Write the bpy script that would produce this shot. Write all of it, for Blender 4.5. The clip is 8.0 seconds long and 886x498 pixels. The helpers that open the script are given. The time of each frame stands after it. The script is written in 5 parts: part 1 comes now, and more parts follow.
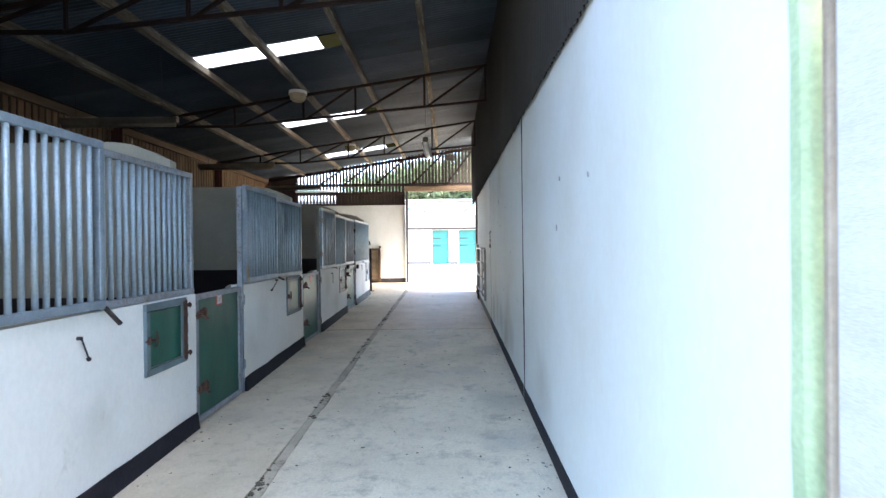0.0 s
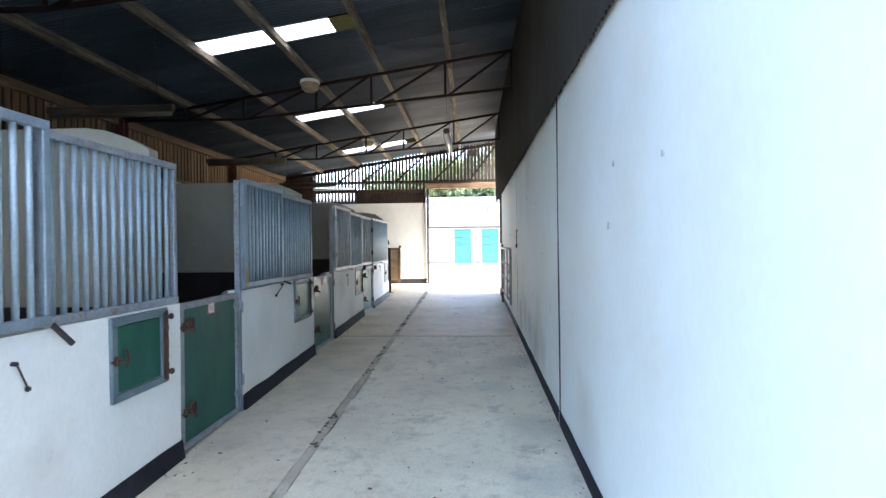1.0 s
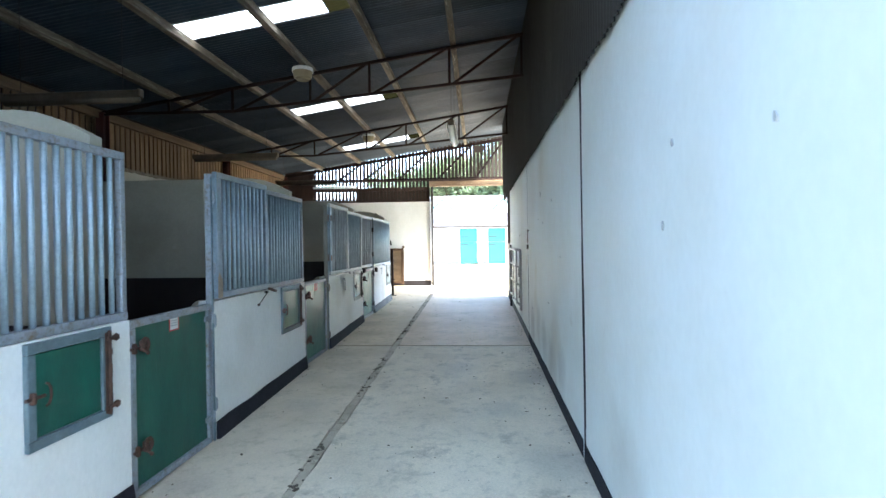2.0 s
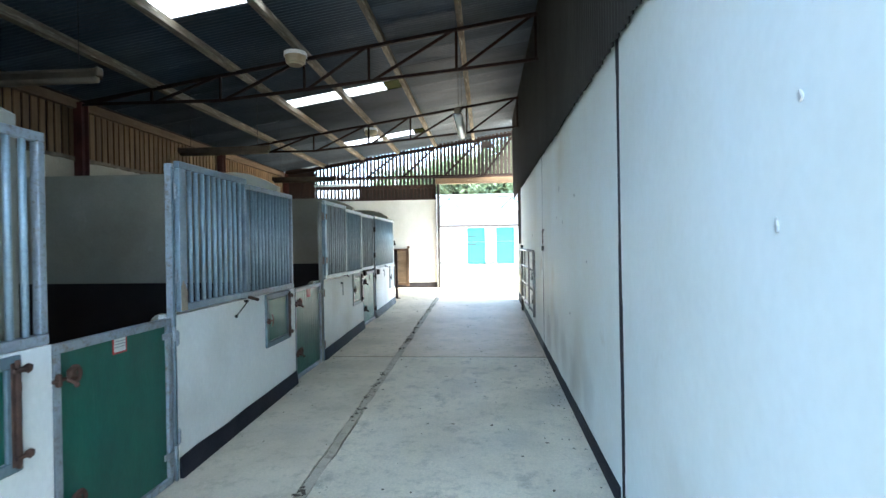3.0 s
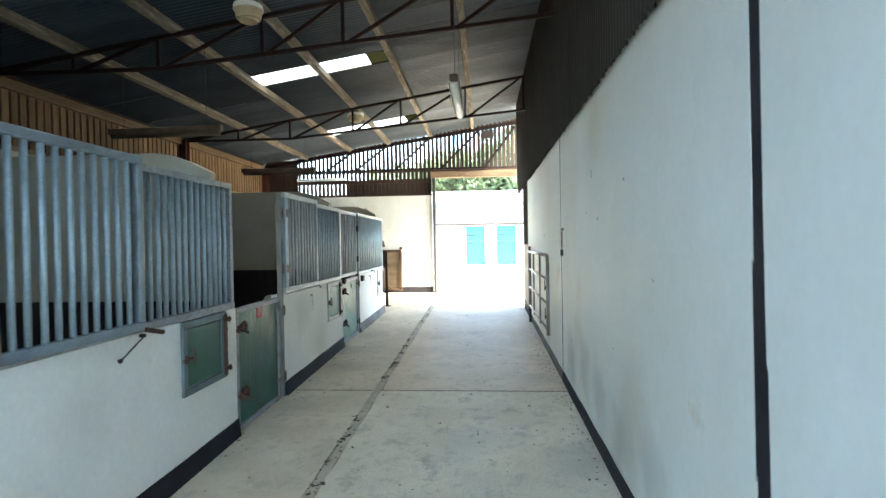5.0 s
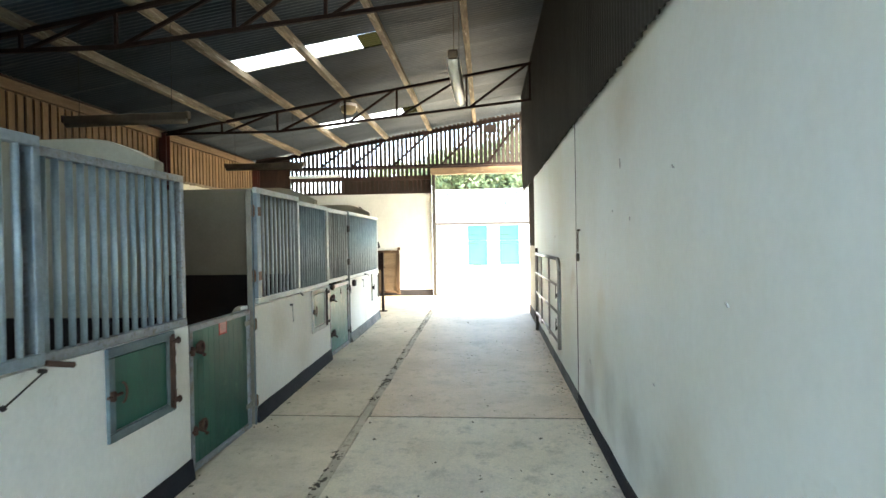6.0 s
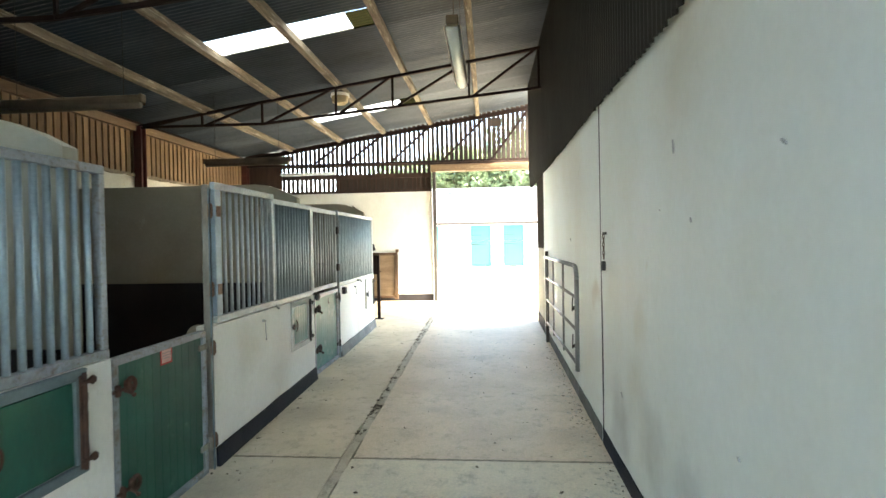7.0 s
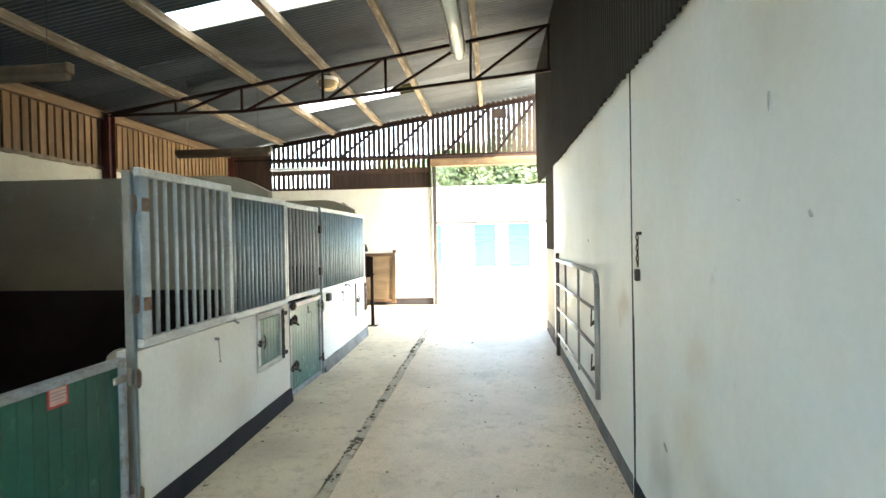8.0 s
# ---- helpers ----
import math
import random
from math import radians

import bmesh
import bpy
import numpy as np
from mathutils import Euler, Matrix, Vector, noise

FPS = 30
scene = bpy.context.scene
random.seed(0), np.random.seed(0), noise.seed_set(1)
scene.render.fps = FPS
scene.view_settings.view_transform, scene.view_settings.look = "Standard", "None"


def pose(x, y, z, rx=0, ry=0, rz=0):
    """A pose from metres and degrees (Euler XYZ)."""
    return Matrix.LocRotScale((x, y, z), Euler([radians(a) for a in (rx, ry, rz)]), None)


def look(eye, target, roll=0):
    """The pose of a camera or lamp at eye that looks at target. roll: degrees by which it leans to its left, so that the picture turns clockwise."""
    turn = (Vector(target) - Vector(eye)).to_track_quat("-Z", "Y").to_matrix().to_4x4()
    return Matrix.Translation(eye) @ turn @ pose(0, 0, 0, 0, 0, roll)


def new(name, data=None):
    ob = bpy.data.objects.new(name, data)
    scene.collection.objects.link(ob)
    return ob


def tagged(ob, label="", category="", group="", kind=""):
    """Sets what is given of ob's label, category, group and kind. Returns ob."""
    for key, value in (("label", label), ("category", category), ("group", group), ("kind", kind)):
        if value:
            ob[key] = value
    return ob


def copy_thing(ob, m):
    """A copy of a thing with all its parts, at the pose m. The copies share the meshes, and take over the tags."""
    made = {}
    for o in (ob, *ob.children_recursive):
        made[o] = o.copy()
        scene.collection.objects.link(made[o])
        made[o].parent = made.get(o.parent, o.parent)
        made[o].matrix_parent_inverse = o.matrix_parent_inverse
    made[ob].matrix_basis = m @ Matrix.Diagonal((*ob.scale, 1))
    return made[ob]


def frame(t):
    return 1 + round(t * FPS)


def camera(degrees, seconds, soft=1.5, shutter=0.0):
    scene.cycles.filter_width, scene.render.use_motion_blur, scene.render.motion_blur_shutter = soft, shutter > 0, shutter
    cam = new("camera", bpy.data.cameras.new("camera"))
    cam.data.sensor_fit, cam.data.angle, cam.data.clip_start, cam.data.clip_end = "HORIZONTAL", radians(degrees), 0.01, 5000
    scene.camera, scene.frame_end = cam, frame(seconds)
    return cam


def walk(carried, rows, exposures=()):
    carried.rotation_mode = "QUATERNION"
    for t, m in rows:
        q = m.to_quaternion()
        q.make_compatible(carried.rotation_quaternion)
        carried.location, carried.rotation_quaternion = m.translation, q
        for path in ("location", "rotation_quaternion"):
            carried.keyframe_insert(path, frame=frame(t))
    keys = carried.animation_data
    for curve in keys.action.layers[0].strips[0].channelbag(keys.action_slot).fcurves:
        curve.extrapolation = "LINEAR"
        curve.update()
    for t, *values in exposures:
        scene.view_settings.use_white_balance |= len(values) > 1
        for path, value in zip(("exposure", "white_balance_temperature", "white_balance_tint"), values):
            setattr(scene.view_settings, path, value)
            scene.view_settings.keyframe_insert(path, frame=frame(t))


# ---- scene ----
cam = camera(80.0, 8.0, shutter=0.4)
PATH = [
    (0, (0.05, -0.541, 1.528), (0.024, 1.459, 1.519), -0.6),
    (0.5, (0.065, -0.181, 1.548), (-0.006, 1.818, 1.538), -0.6),
    (1, (0.038, 0.198, 1.553), (-0.072, 2.195, 1.54), -0.6),
    (1.5, (0.032, 0.567, 1.567), (-0.091, 2.564, 1.553), -0.7),
    (3, (-0.02, 1.695, 1.614), (-0.179, 3.689, 1.596), -0.8),
    (3.5, (-0.03, 2.096, 1.618), (-0.201, 4.089, 1.6), -0.8),
    (4, (-0.07, 2.477, 1.635), (-0.222, 4.471, 1.615), -0.8),
    (4.5, (-0.076, 2.886, 1.656), (-0.228, 4.88, 1.634), -0.9),
    (6, (-0.09, 4.106, 1.71), (-0.252, 6.099, 1.682), -0.9),
    (6.5, (-0.115, 4.541, 1.745), (-0.283, 6.534, 1.716), -0.9),
    (7, (-0.119, 4.992, 1.76), (-0.292, 6.984, 1.73), -1.0),
    (7.5, (-0.12, 5.45, 1.762), (-0.304, 7.442, 1.732), -1.0),
    (8, (-0.096, 5.92, 1.776), (-0.288, 7.911, 1.743), -0.9),
]
EXPOSURES = [(0.0, 3.86, 6100, 11), (1.0, 4.02, 6050, 10), (1.5, 4.13, 5950, 7), (3.5, 4.36, 5700, 0), (4.5, 4.45, 5950, 0), (6.5, 4.67, 7000, 1), (7.7, 4.92, 6950, 1), (8.0, 5.04, 6900, 1)]
walk(cam, [(t, look(eye, target, roll)) for t, eye, target, roll in PATH], EXPOSURES)

# ---- world, sun, exposure ----
world = bpy.data.worlds.new("sky")
scene.world = world
world.use_nodes = True
wn, wl = world.node_tree.nodes, world.node_tree.links
sky = wn.new("ShaderNodeTexSky")
sky.sky_type, sky.sun_disc = "NISHITA", False
sky.sun_elevation, sky.sun_rotation = radians(49), radians(106)
sky.air_density, sky.dust_density, sky.ozone_density = 1.0, 2.0, 1.0
wl.new(sky.outputs[0], wn["Background"].inputs[0])
wn["Background"].inputs[1].default_value = 0.15
sun = new("sun", bpy.data.lights.new("sun", "SUN"))
sun.data.energy, sun.data.angle, sun.data.color = 2.2, radians(4.0), (1.0, 0.87, 0.69)
sun.matrix_world = look((10.2, -3.0, 12.4), (0, 0, 0))


# ---- materials ----
def mat(name, a, b, scale=3.0, rough=0.8, metal=0.0, c=None, spot=0.62, fine=60.0, bump=0.15, stretch=(1, 1, 1), vary=0.0, space="world", spec=0.3, grit=0.14, stains=(), c2=None, c3=None, island=0.0):
    """Two colours mixed by a coarse noise, a third in patches, fine grain on top, relief by both."""
    m = bpy.data.materials.new(name)
    m.use_nodes = True
    n, l = m.node_tree.nodes, m.node_tree.links
    p = n["Principled BSDF"]
    p.inputs["Roughness"].default_value, p.inputs["Metallic"].default_value = rough, metal
    p.inputs["Specular IOR Level"].default_value = spec
    if space == "world":
        src = n.new("ShaderNodeNewGeometry").outputs["Position"]
    else:
        src = n.new("ShaderNodeTexCoord").outputs["Object"]
    mp = n.new("ShaderNodeMapping")
    mp.inputs["Scale"].default_value = stretch
    l.new(src, mp.inputs[0])

    def tex(s, detail, roughness=0.6):
        t = n.new("ShaderNodeTexNoise")
        t.inputs["Scale"].default_value, t.inputs["Detail"].default_value, t.inputs["Roughness"].default_value = s, detail, roughness
        l.new(mp.outputs[0], t.inputs["Vector"])
        return t.outputs[0]

    def ramp(src_, lo, hi):
        r = n.new("ShaderNodeMapRange")
        r.inputs[1].default_value, r.inputs[2].default_value = lo, hi
        l.new(src_, r.inputs[0])
        return r.outputs[0]

    def mix(f, x, y, kind="MIX"):
        k = n.new("ShaderNodeMix")
        k.data_type, k.blend_type = "RGBA", kind
        for s_, v in ((k.inputs[0], f), (k.inputs[6], x), (k.inputs[7], y)):
            if isinstance(v, (int, float)):
                s_.default_value = v
            elif isinstance(v, tuple):
                s_.default_value = (*v, 1)
            else:
                l.new(v, s_)
        return k.outputs[2]

    coarse, grain = tex(scale, 5), tex(fine, 3)
    col = mix(ramp(coarse, 0.35, 0.65), a, b)
    if c:
        patch = tex(scale * 2.3, 8, 0.7)
        col = mix(ramp(patch, spot, spot + 0.12), col, c)
    if c2:
        col = mix(ramp(tex(scale * 8, 8, 0.75), 0.53, 0.72), col, c2)
    if c3:
        col = mix(ramp(tex(scale * 34, 4, 0.7), 0.64, 0.74), col, c3)
    for (sx, sy, sz), r, tone in stains:
        far = n.new("ShaderNodeVectorMath")
        far.operation = "DISTANCE"
        warp = n.new("ShaderNodeVectorMath")
        warp.operation = "MULTIPLY_ADD"
        jit = n.new("ShaderNodeTexNoise")
        jit.inputs["Scale"].default_value, jit.inputs["Detail"].default_value = 3.0, 4
        l.new(src, jit.inputs["Vector"])
        l.new(jit.outputs[1], warp.inputs[0])
        warp.inputs[1].default_value = (0, 0.5, 0.5)
        l.new(src, warp.inputs[2])
        l.new(warp.outputs[0], far.inputs[0])
        far.inputs[1].default_value = (sx, sy + 0.25, sz + 0.25)
        m_ = n.new("ShaderNodeMapRange")
        m_.interpolation_type = "SMOOTHSTEP"
        m_.inputs[1].default_value, m_.inputs[2].default_value = r, 0.0
        m_.inputs[3].default_value, m_.inputs[4].default_value = 0.0, 0.55
        l.new(far.outputs["Value"], m_.inputs[0])
        col = mix(m_.outputs[0], col, tone)
    g = ramp(grain, 0.3, 0.7)
    dim = n.new("ShaderNodeMapRange")
    dim.inputs[3].default_value, dim.inputs[4].default_value = 1 - grit, 1 + grit * 0.4
    l.new(g, dim.inputs[0])
    comb = n.new("ShaderNodeCombineColor")
    for i in range(3):
        l.new(dim.outputs[0], comb.inputs[i])
    col = mix(1.0, col, comb.outputs[0], "MULTIPLY")
    if vary:
        info = n.new("ShaderNodeObjectInfo")
        v = n.new("ShaderNodeMapRange")
        v.inputs[3].default_value, v.inputs[4].default_value = 1 - vary, 1 + vary
        l.new(info.outputs["Random"], v.inputs[0])
        cv = n.new("ShaderNodeCombineColor")
        for i in range(3):
            l.new(v.outputs[0], cv.inputs[i])
        col = mix(1.0, col, cv.outputs[0], "MULTIPLY")
    if island:
        geo = n.new("ShaderNodeNewGeometry")
        v = n.new("ShaderNodeMapRange")
        v.inputs[3].default_value, v.inputs[4].default_value = 1 - island, 1 + island
        l.new(geo.outputs["Random Per Island"], v.inputs[0])
        cv = n.new("ShaderNodeCombineColor")
        for i in range(3):
            l.new(v.outputs[0], cv.inputs[i])
        col = mix(1.0, col, cv.outputs[0], "MULTIPLY")
    l.new(col, p.inputs["Base Color"])
    rr = n.new("ShaderNodeMapRange")
    rr.inputs[3].default_value, rr.inputs[4].default_value = max(0.02, rough - 0.1), min(1, rough + 0.1)
    l.new(coarse, rr.inputs[0])
    l.new(rr.outputs[0], p.inputs["Roughness"])
    if bump:
        both = n.new("ShaderNodeMath")
        both.operation = "MULTIPLY_ADD"
        l.new(coarse, both.inputs[0])
        both.inputs[1].default_value = 2.0
        l.new(grain, both.inputs[2])
        bp = n.new("ShaderNodeBump")
        bp.inputs["Strength"].default_value, bp.inputs["Distance"].default_value = bump, 0.01
        l.new(both.outputs[0], bp.inputs["Height"])
        l.new(bp.outputs[0], p.inputs["Normal"])
    return m


M = {
    "white": mat("whitewash", (0.86, 0.855, 0.815), (0.80, 0.79, 0.74), 1.1, 0.75, c=(0.60, 0.57, 0.49), spot=0.64, fine=35, bump=0.08, stretch=(1, 1, 0.7), grit=0.05,
                 stains=(((-2.3, 6.1, 0.75), 0.35, (0.70, 0.68, 0.62)), ((-2.3, 5.7, 0.35), 0.4, (0.68, 0.66, 0.60)), ((-2.3, 9.6, 0.8), 0.35, (0.68, 0.64, 0.55)), ((-2.3, 10.3, 0.4), 0.45, (0.66, 0.62, 0.53)), ((-2.3, 2.9, 0.4), 0.4, (0.6, 0.58, 0.52)), ((-2.3, 13.7, 0.5), 0.4, (0.6, 0.55, 0.45)))),
    "panel": mat("painted_render", (0.79, 0.825, 0.80), (0.73, 0.735, 0.67), 0.8, 0.6, c=(0.60, 0.57, 0.48), spot=0.66, fine=25, bump=0.05, stretch=(1, 1, 0.7), spec=0.35, grit=0.03,
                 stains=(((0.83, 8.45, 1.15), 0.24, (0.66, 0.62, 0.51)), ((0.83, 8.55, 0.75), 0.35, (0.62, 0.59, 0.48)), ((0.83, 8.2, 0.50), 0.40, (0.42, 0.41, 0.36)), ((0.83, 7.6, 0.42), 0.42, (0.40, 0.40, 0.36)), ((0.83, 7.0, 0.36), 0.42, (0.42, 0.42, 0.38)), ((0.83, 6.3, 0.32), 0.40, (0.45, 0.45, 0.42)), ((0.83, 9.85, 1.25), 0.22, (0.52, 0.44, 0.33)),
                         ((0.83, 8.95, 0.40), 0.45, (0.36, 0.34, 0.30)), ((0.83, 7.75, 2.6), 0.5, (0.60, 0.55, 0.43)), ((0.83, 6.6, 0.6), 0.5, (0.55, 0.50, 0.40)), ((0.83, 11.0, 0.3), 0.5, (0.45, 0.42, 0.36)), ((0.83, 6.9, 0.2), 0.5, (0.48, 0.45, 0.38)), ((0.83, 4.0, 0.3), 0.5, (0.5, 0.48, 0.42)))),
    # Khaki puts stall shade into the far partitions' colour; the mangers share it.
    "khaki": mat("khaki_render", (0.33, 0.30, 0.235), (0.265, 0.24, 0.185), 1.2, 0.8, c=(0.42, 0.40, 0.33), spot=0.62, fine=40, bump=0.15, grit=0.06),
    "cream": mat("cream_wash", (0.61, 0.615, 0.585), (0.53, 0.535, 0.50), 1.5, 0.8, c=(0.48, 0.44, 0.33), spot=0.64, fine=45, bump=0.1, stretch=(1, 1, 0.5), grit=0.06),
    "leftwash": mat("yellowed_wash", (0.50, 0.46, 0.36), (0.42, 0.38, 0.285), 1.5, 0.85, c=(0.33, 0.29, 0.20), spot=0.62, fine=45, bump=0.15, stretch=(1, 1, 0.5), grit=0.08),
    # Whitewash greyed for the shade inside the nearer stables; the pier shares it.
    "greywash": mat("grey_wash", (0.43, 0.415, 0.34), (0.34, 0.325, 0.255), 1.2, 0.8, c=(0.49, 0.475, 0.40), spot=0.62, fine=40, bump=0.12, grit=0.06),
    "gravel": mat("grey_gravel", (0.22, 0.205, 0.185), (0.16, 0.15, 0.135), 1.5, 0.95, c=(0.4, 0.38, 0.34), spot=0.6, fine=90, bump=0.5, grit=0.3),
    "jointdirt": mat("joint_dirt", (0.33, 0.275, 0.195), (0.22, 0.18, 0.125), 8, 0.95, c=(0.32, 0.28, 0.21), spot=0.6, bump=0.4),
    "palegrey": mat("chalky_grey_paint", (0.62, 0.625, 0.59), (0.50, 0.505, 0.465), 4, 0.7, c=(0.26, 0.22, 0.17), spot=0.60, fine=45, bump=0.15),
    "plate": mat("brown_plate_timber", (0.16, 0.105, 0.06), (0.10, 0.065, 0.038), 2.0, 0.85, c=(0.26, 0.20, 0.13), spot=0.6, fine=30, bump=0.4, stretch=(5, 0.5, 5)),
    "postgrey": mat("grey_timber", (0.065, 0.060, 0.055), (0.045, 0.041, 0.038), 3, 0.95, c=(0.12, 0.112, 0.10), spot=0.62, bump=0.3, spec=0.0, stretch=(4, 4, 0.6)),
    "galvpale": mat("pale_galvanised", (0.50, 0.53, 0.525), (0.39, 0.415, 0.415), 5, 0.55, metal=0.2, c=(0.24, 0.19, 0.13), spot=0.64, fine=45, bump=0.12, c2=(0.30, 0.27, 0.22)),
    "pinkpaper": mat("faded_red_paper", (0.68, 0.42, 0.36), (0.62, 0.36, 0.30), 12, 0.8, bump=0.0),
    "framegrey": mat("blue_grey_frame", (0.155, 0.205, 0.22), (0.11, 0.145, 0.155), 5, 0.55, c=(0.13, 0.11, 0.085), spot=0.64, fine=45, bump=0.15),
    "palebar": mat("silver_grey_tube", (0.47, 0.505, 0.51), (0.37, 0.40, 0.41), 6, 0.45, metal=0.25, c=(0.26, 0.23, 0.19), spot=0.68, fine=50, bump=0.08),
    "paleedge": mat("faded_brown_edge", (0.36, 0.29, 0.21), (0.27, 0.21, 0.15), 3, 0.85, c=(0.46, 0.40, 0.33), spot=0.6, bump=0.3),
    "weathered": mat("weathered_cream_paint", (0.27, 0.255, 0.215), (0.19, 0.175, 0.145), 3.5, 0.75, c=(0.15, 0.075, 0.045), spot=0.63, fine=40, bump=0.25, stretch=(2, 2, 0.8)),
    "mortar": mat("old_mortar", (0.22, 0.17, 0.115), (0.11, 0.085, 0.06), 5, 0.95, c=(0.40, 0.35, 0.26), spot=0.6, bump=0.5),
    "skirt_grey": mat("grey_bitumen", (0.17, 0.165, 0.155), (0.10, 0.098, 0.095), 3, 0.8, c=(0.34, 0.33, 0.30), spot=0.6, fine=40, bump=0.3),
    "plinth": mat("grey_plinth", (0.10, 0.10, 0.105), (0.08, 0.08, 0.083), 3, 0.9, bump=0.1),
    "galvdirty": mat("stained_galvanised", (0.33, 0.36, 0.39), (0.25, 0.265, 0.275), 4, 0.55, metal=0.25, c=(0.20, 0.15, 0.095), spot=0.55, fine=45, bump=0.15, c2=(0.16, 0.12, 0.08)),
    "skirt": mat("black_bitumen", (0.015, 0.014, 0.019), (0.028, 0.026, 0.032), 4, 0.75, c=(0.07, 0.07, 0.07), spot=0.72, fine=50, bump=0.3, spec=0.15),
    "kick": mat("black_rubber", (0.016, 0.013, 0.015), (0.028, 0.023, 0.025), 2.5, 0.7, c=(0.05, 0.045, 0.04), spot=0.7, bump=0.2),
    "concrete": mat("concrete", (0.77, 0.665, 0.485), (0.64, 0.545, 0.39), 1.1, 0.62, c=(0.46, 0.395, 0.29), spot=0.55, fine=55, bump=0.2, spec=0.3, grit=0.14, c2=(0.48, 0.415, 0.305), c3=(0.80, 0.74, 0.62),
                    stains=(((0.62, 5.0, 0), 0.5, (0.36, 0.34, 0.28)), ((0.55, 4.0, 0), 0.45, (0.40, 0.38, 0.32)), ((0.7, 7.4, 0), 0.45, (0.38, 0.35, 0.28)), ((0.2, 6.2, 0), 0.4, (0.46, 0.43, 0.35)), ((-0.3, 7.8, 0), 0.5, (0.50, 0.44, 0.34)))),
    # Far slabs browner: the yard's warm light is put into their colour.
    "concrete_far": mat("yard_warmed_concrete", (0.68, 0.555, 0.385), (0.56, 0.45, 0.30), 1.1, 0.6, c=(0.47, 0.375, 0.25), spot=0.57, fine=55, bump=0.16, spec=0.3, grit=0.10, c2=(0.40, 0.32, 0.22), c3=(0.76, 0.68, 0.54),
                    stains=(((-2.1, 12.4, 0), 0.45, (0.36, 0.29, 0.20)), ((-1.9, 10.2, 0), 0.45, (0.40, 0.32, 0.22)), ((-2.15, 11.2, 0), 0.4, (0.36, 0.29, 0.20)))),
    # Redder and brighter still: glow from the yard doorway put into the colour.
    "concrete_door": mat("yard_lit_concrete", (0.72, 0.565, 0.385), (0.60, 0.465, 0.31), 1.1, 0.58, c=(0.52, 0.405, 0.265), spot=0.58, fine=55, bump=0.18, spec=0.35, grit=0.14, c2=(0.46, 0.36, 0.24), c3=(0.80, 0.70, 0.54),
                    stains=(((0.6, 9.7, 0), 0.4, (0.42, 0.34, 0.24)), ((-0.7, 10.3, 0), 0.25, (0.48, 0.39, 0.28)))),
    "concrete_left": mat("brown_concrete", (0.70, 0.59, 0.425), (0.56, 0.465, 0.325), 1.1, 0.62, c=(0.47, 0.395, 0.28), spot=0.58, fine=55, bump=0.16, spec=0.3, grit=0.10, c2=(0.46, 0.39, 0.28), c3=(0.74, 0.67, 0.54),
                    stains=(((-2.1, 4.6, 0), 0.4, (0.36, 0.31, 0.24)), ((-2.0, 8.6, 0), 0.45, (0.36, 0.30, 0.22)), ((-1.8, 6.4, 0), 0.4, (0.46, 0.41, 0.32)), ((-2.1, 7.4, 0), 0.35, (0.40, 0.34, 0.25)))),
    "drain": mat("drain_bed", (0.545, 0.455, 0.325), (0.41, 0.34, 0.24), 2.2, 0.75, c=(0.19, 0.15, 0.105), spot=0.56, fine=60, bump=0.4),
    "concrete2": mat("drain_concrete", (0.15, 0.13, 0.105), (0.09, 0.078, 0.062), 3, 0.9, c=(0.04, 0.035, 0.03), spot=0.60, fine=60, bump=0.5),
    "yard": mat("yard_concrete", (0.56, 0.51, 0.41), (0.47, 0.42, 0.335), 0.4, 0.9, fine=20, bump=0.2),
    "earth": mat("grass_earth", (0.09, 0.12, 0.04), (0.13, 0.14, 0.06), 0.2, 0.95, fine=6, bump=0.2),
    "roof": mat("weathered_sheet", (0.070, 0.089, 0.114), (0.043, 0.054, 0.069), 1.2, 0.48, spec=0.35, metal=0.2, c=(0.12, 0.136, 0.152), spot=0.64, island=0.3, fine=30, bump=0.2, stretch=(0.4, 1, 1)),
    "clad": mat("grey_cladding", (0.036, 0.031, 0.025), (0.024, 0.020, 0.016), 1.0, 0.8, c=(0.07, 0.064, 0.055), spot=0.67, fine=30, bump=0.15, stretch=(1, 1, 0.3)),
    "purlin": mat("purlin_timber", (0.22, 0.185, 0.135), (0.10, 0.078, 0.055), 2.6, 0.85, c=(0.42, 0.385, 0.32), spot=0.55, fine=30, bump=0.4, stretch=(5, 0.45, 5), grit=0.3, c2=(0.085, 0.064, 0.045)),
    "steel": mat("dark_steel", (0.014, 0.008, 0.007), (0.022, 0.011, 0.009), 6, 0.75, metal=0.0, spec=0.15, c=(0.09, 0.04, 0.025), spot=0.64, bump=0.2),
    "red_steel": mat("red_oxide_steel", (0.105, 0.030, 0.022), (0.07, 0.022, 0.017), 4, 0.65, c=(0.09, 0.04, 0.03), spot=0.66, bump=0.2),
    "galv": mat("galvanised_steel", (0.275, 0.335, 0.375), (0.205, 0.25, 0.28), 5, 0.5, metal=0.3, c=(0.25, 0.20, 0.15), spot=0.66, fine=50, bump=0.1),
    "bar": mat("galvanised_tube", (0.365, 0.45, 0.495), (0.295, 0.365, 0.40), 6, 0.45, metal=0.25, c=(0.30, 0.25, 0.20), spot=0.72, fine=50, bump=0.08),
    "green": mat("green_paint", (0.012, 0.108, 0.072), (0.010, 0.075, 0.052), 2.2, 0.42, c=(0.035, 0.14, 0.10), spot=0.62, fine=40, bump=0.14, spec=0.4, stretch=(1.6, 1.6, 0.5), c3=(0.05, 0.15, 0.11)),
    "green2": mat("faded_green_paint", (0.07, 0.19, 0.162), (0.047, 0.14, 0.118), 2.5, 0.5, c=(0.20, 0.28, 0.23), spot=0.57, fine=40, bump=0.15, vary=0.12),
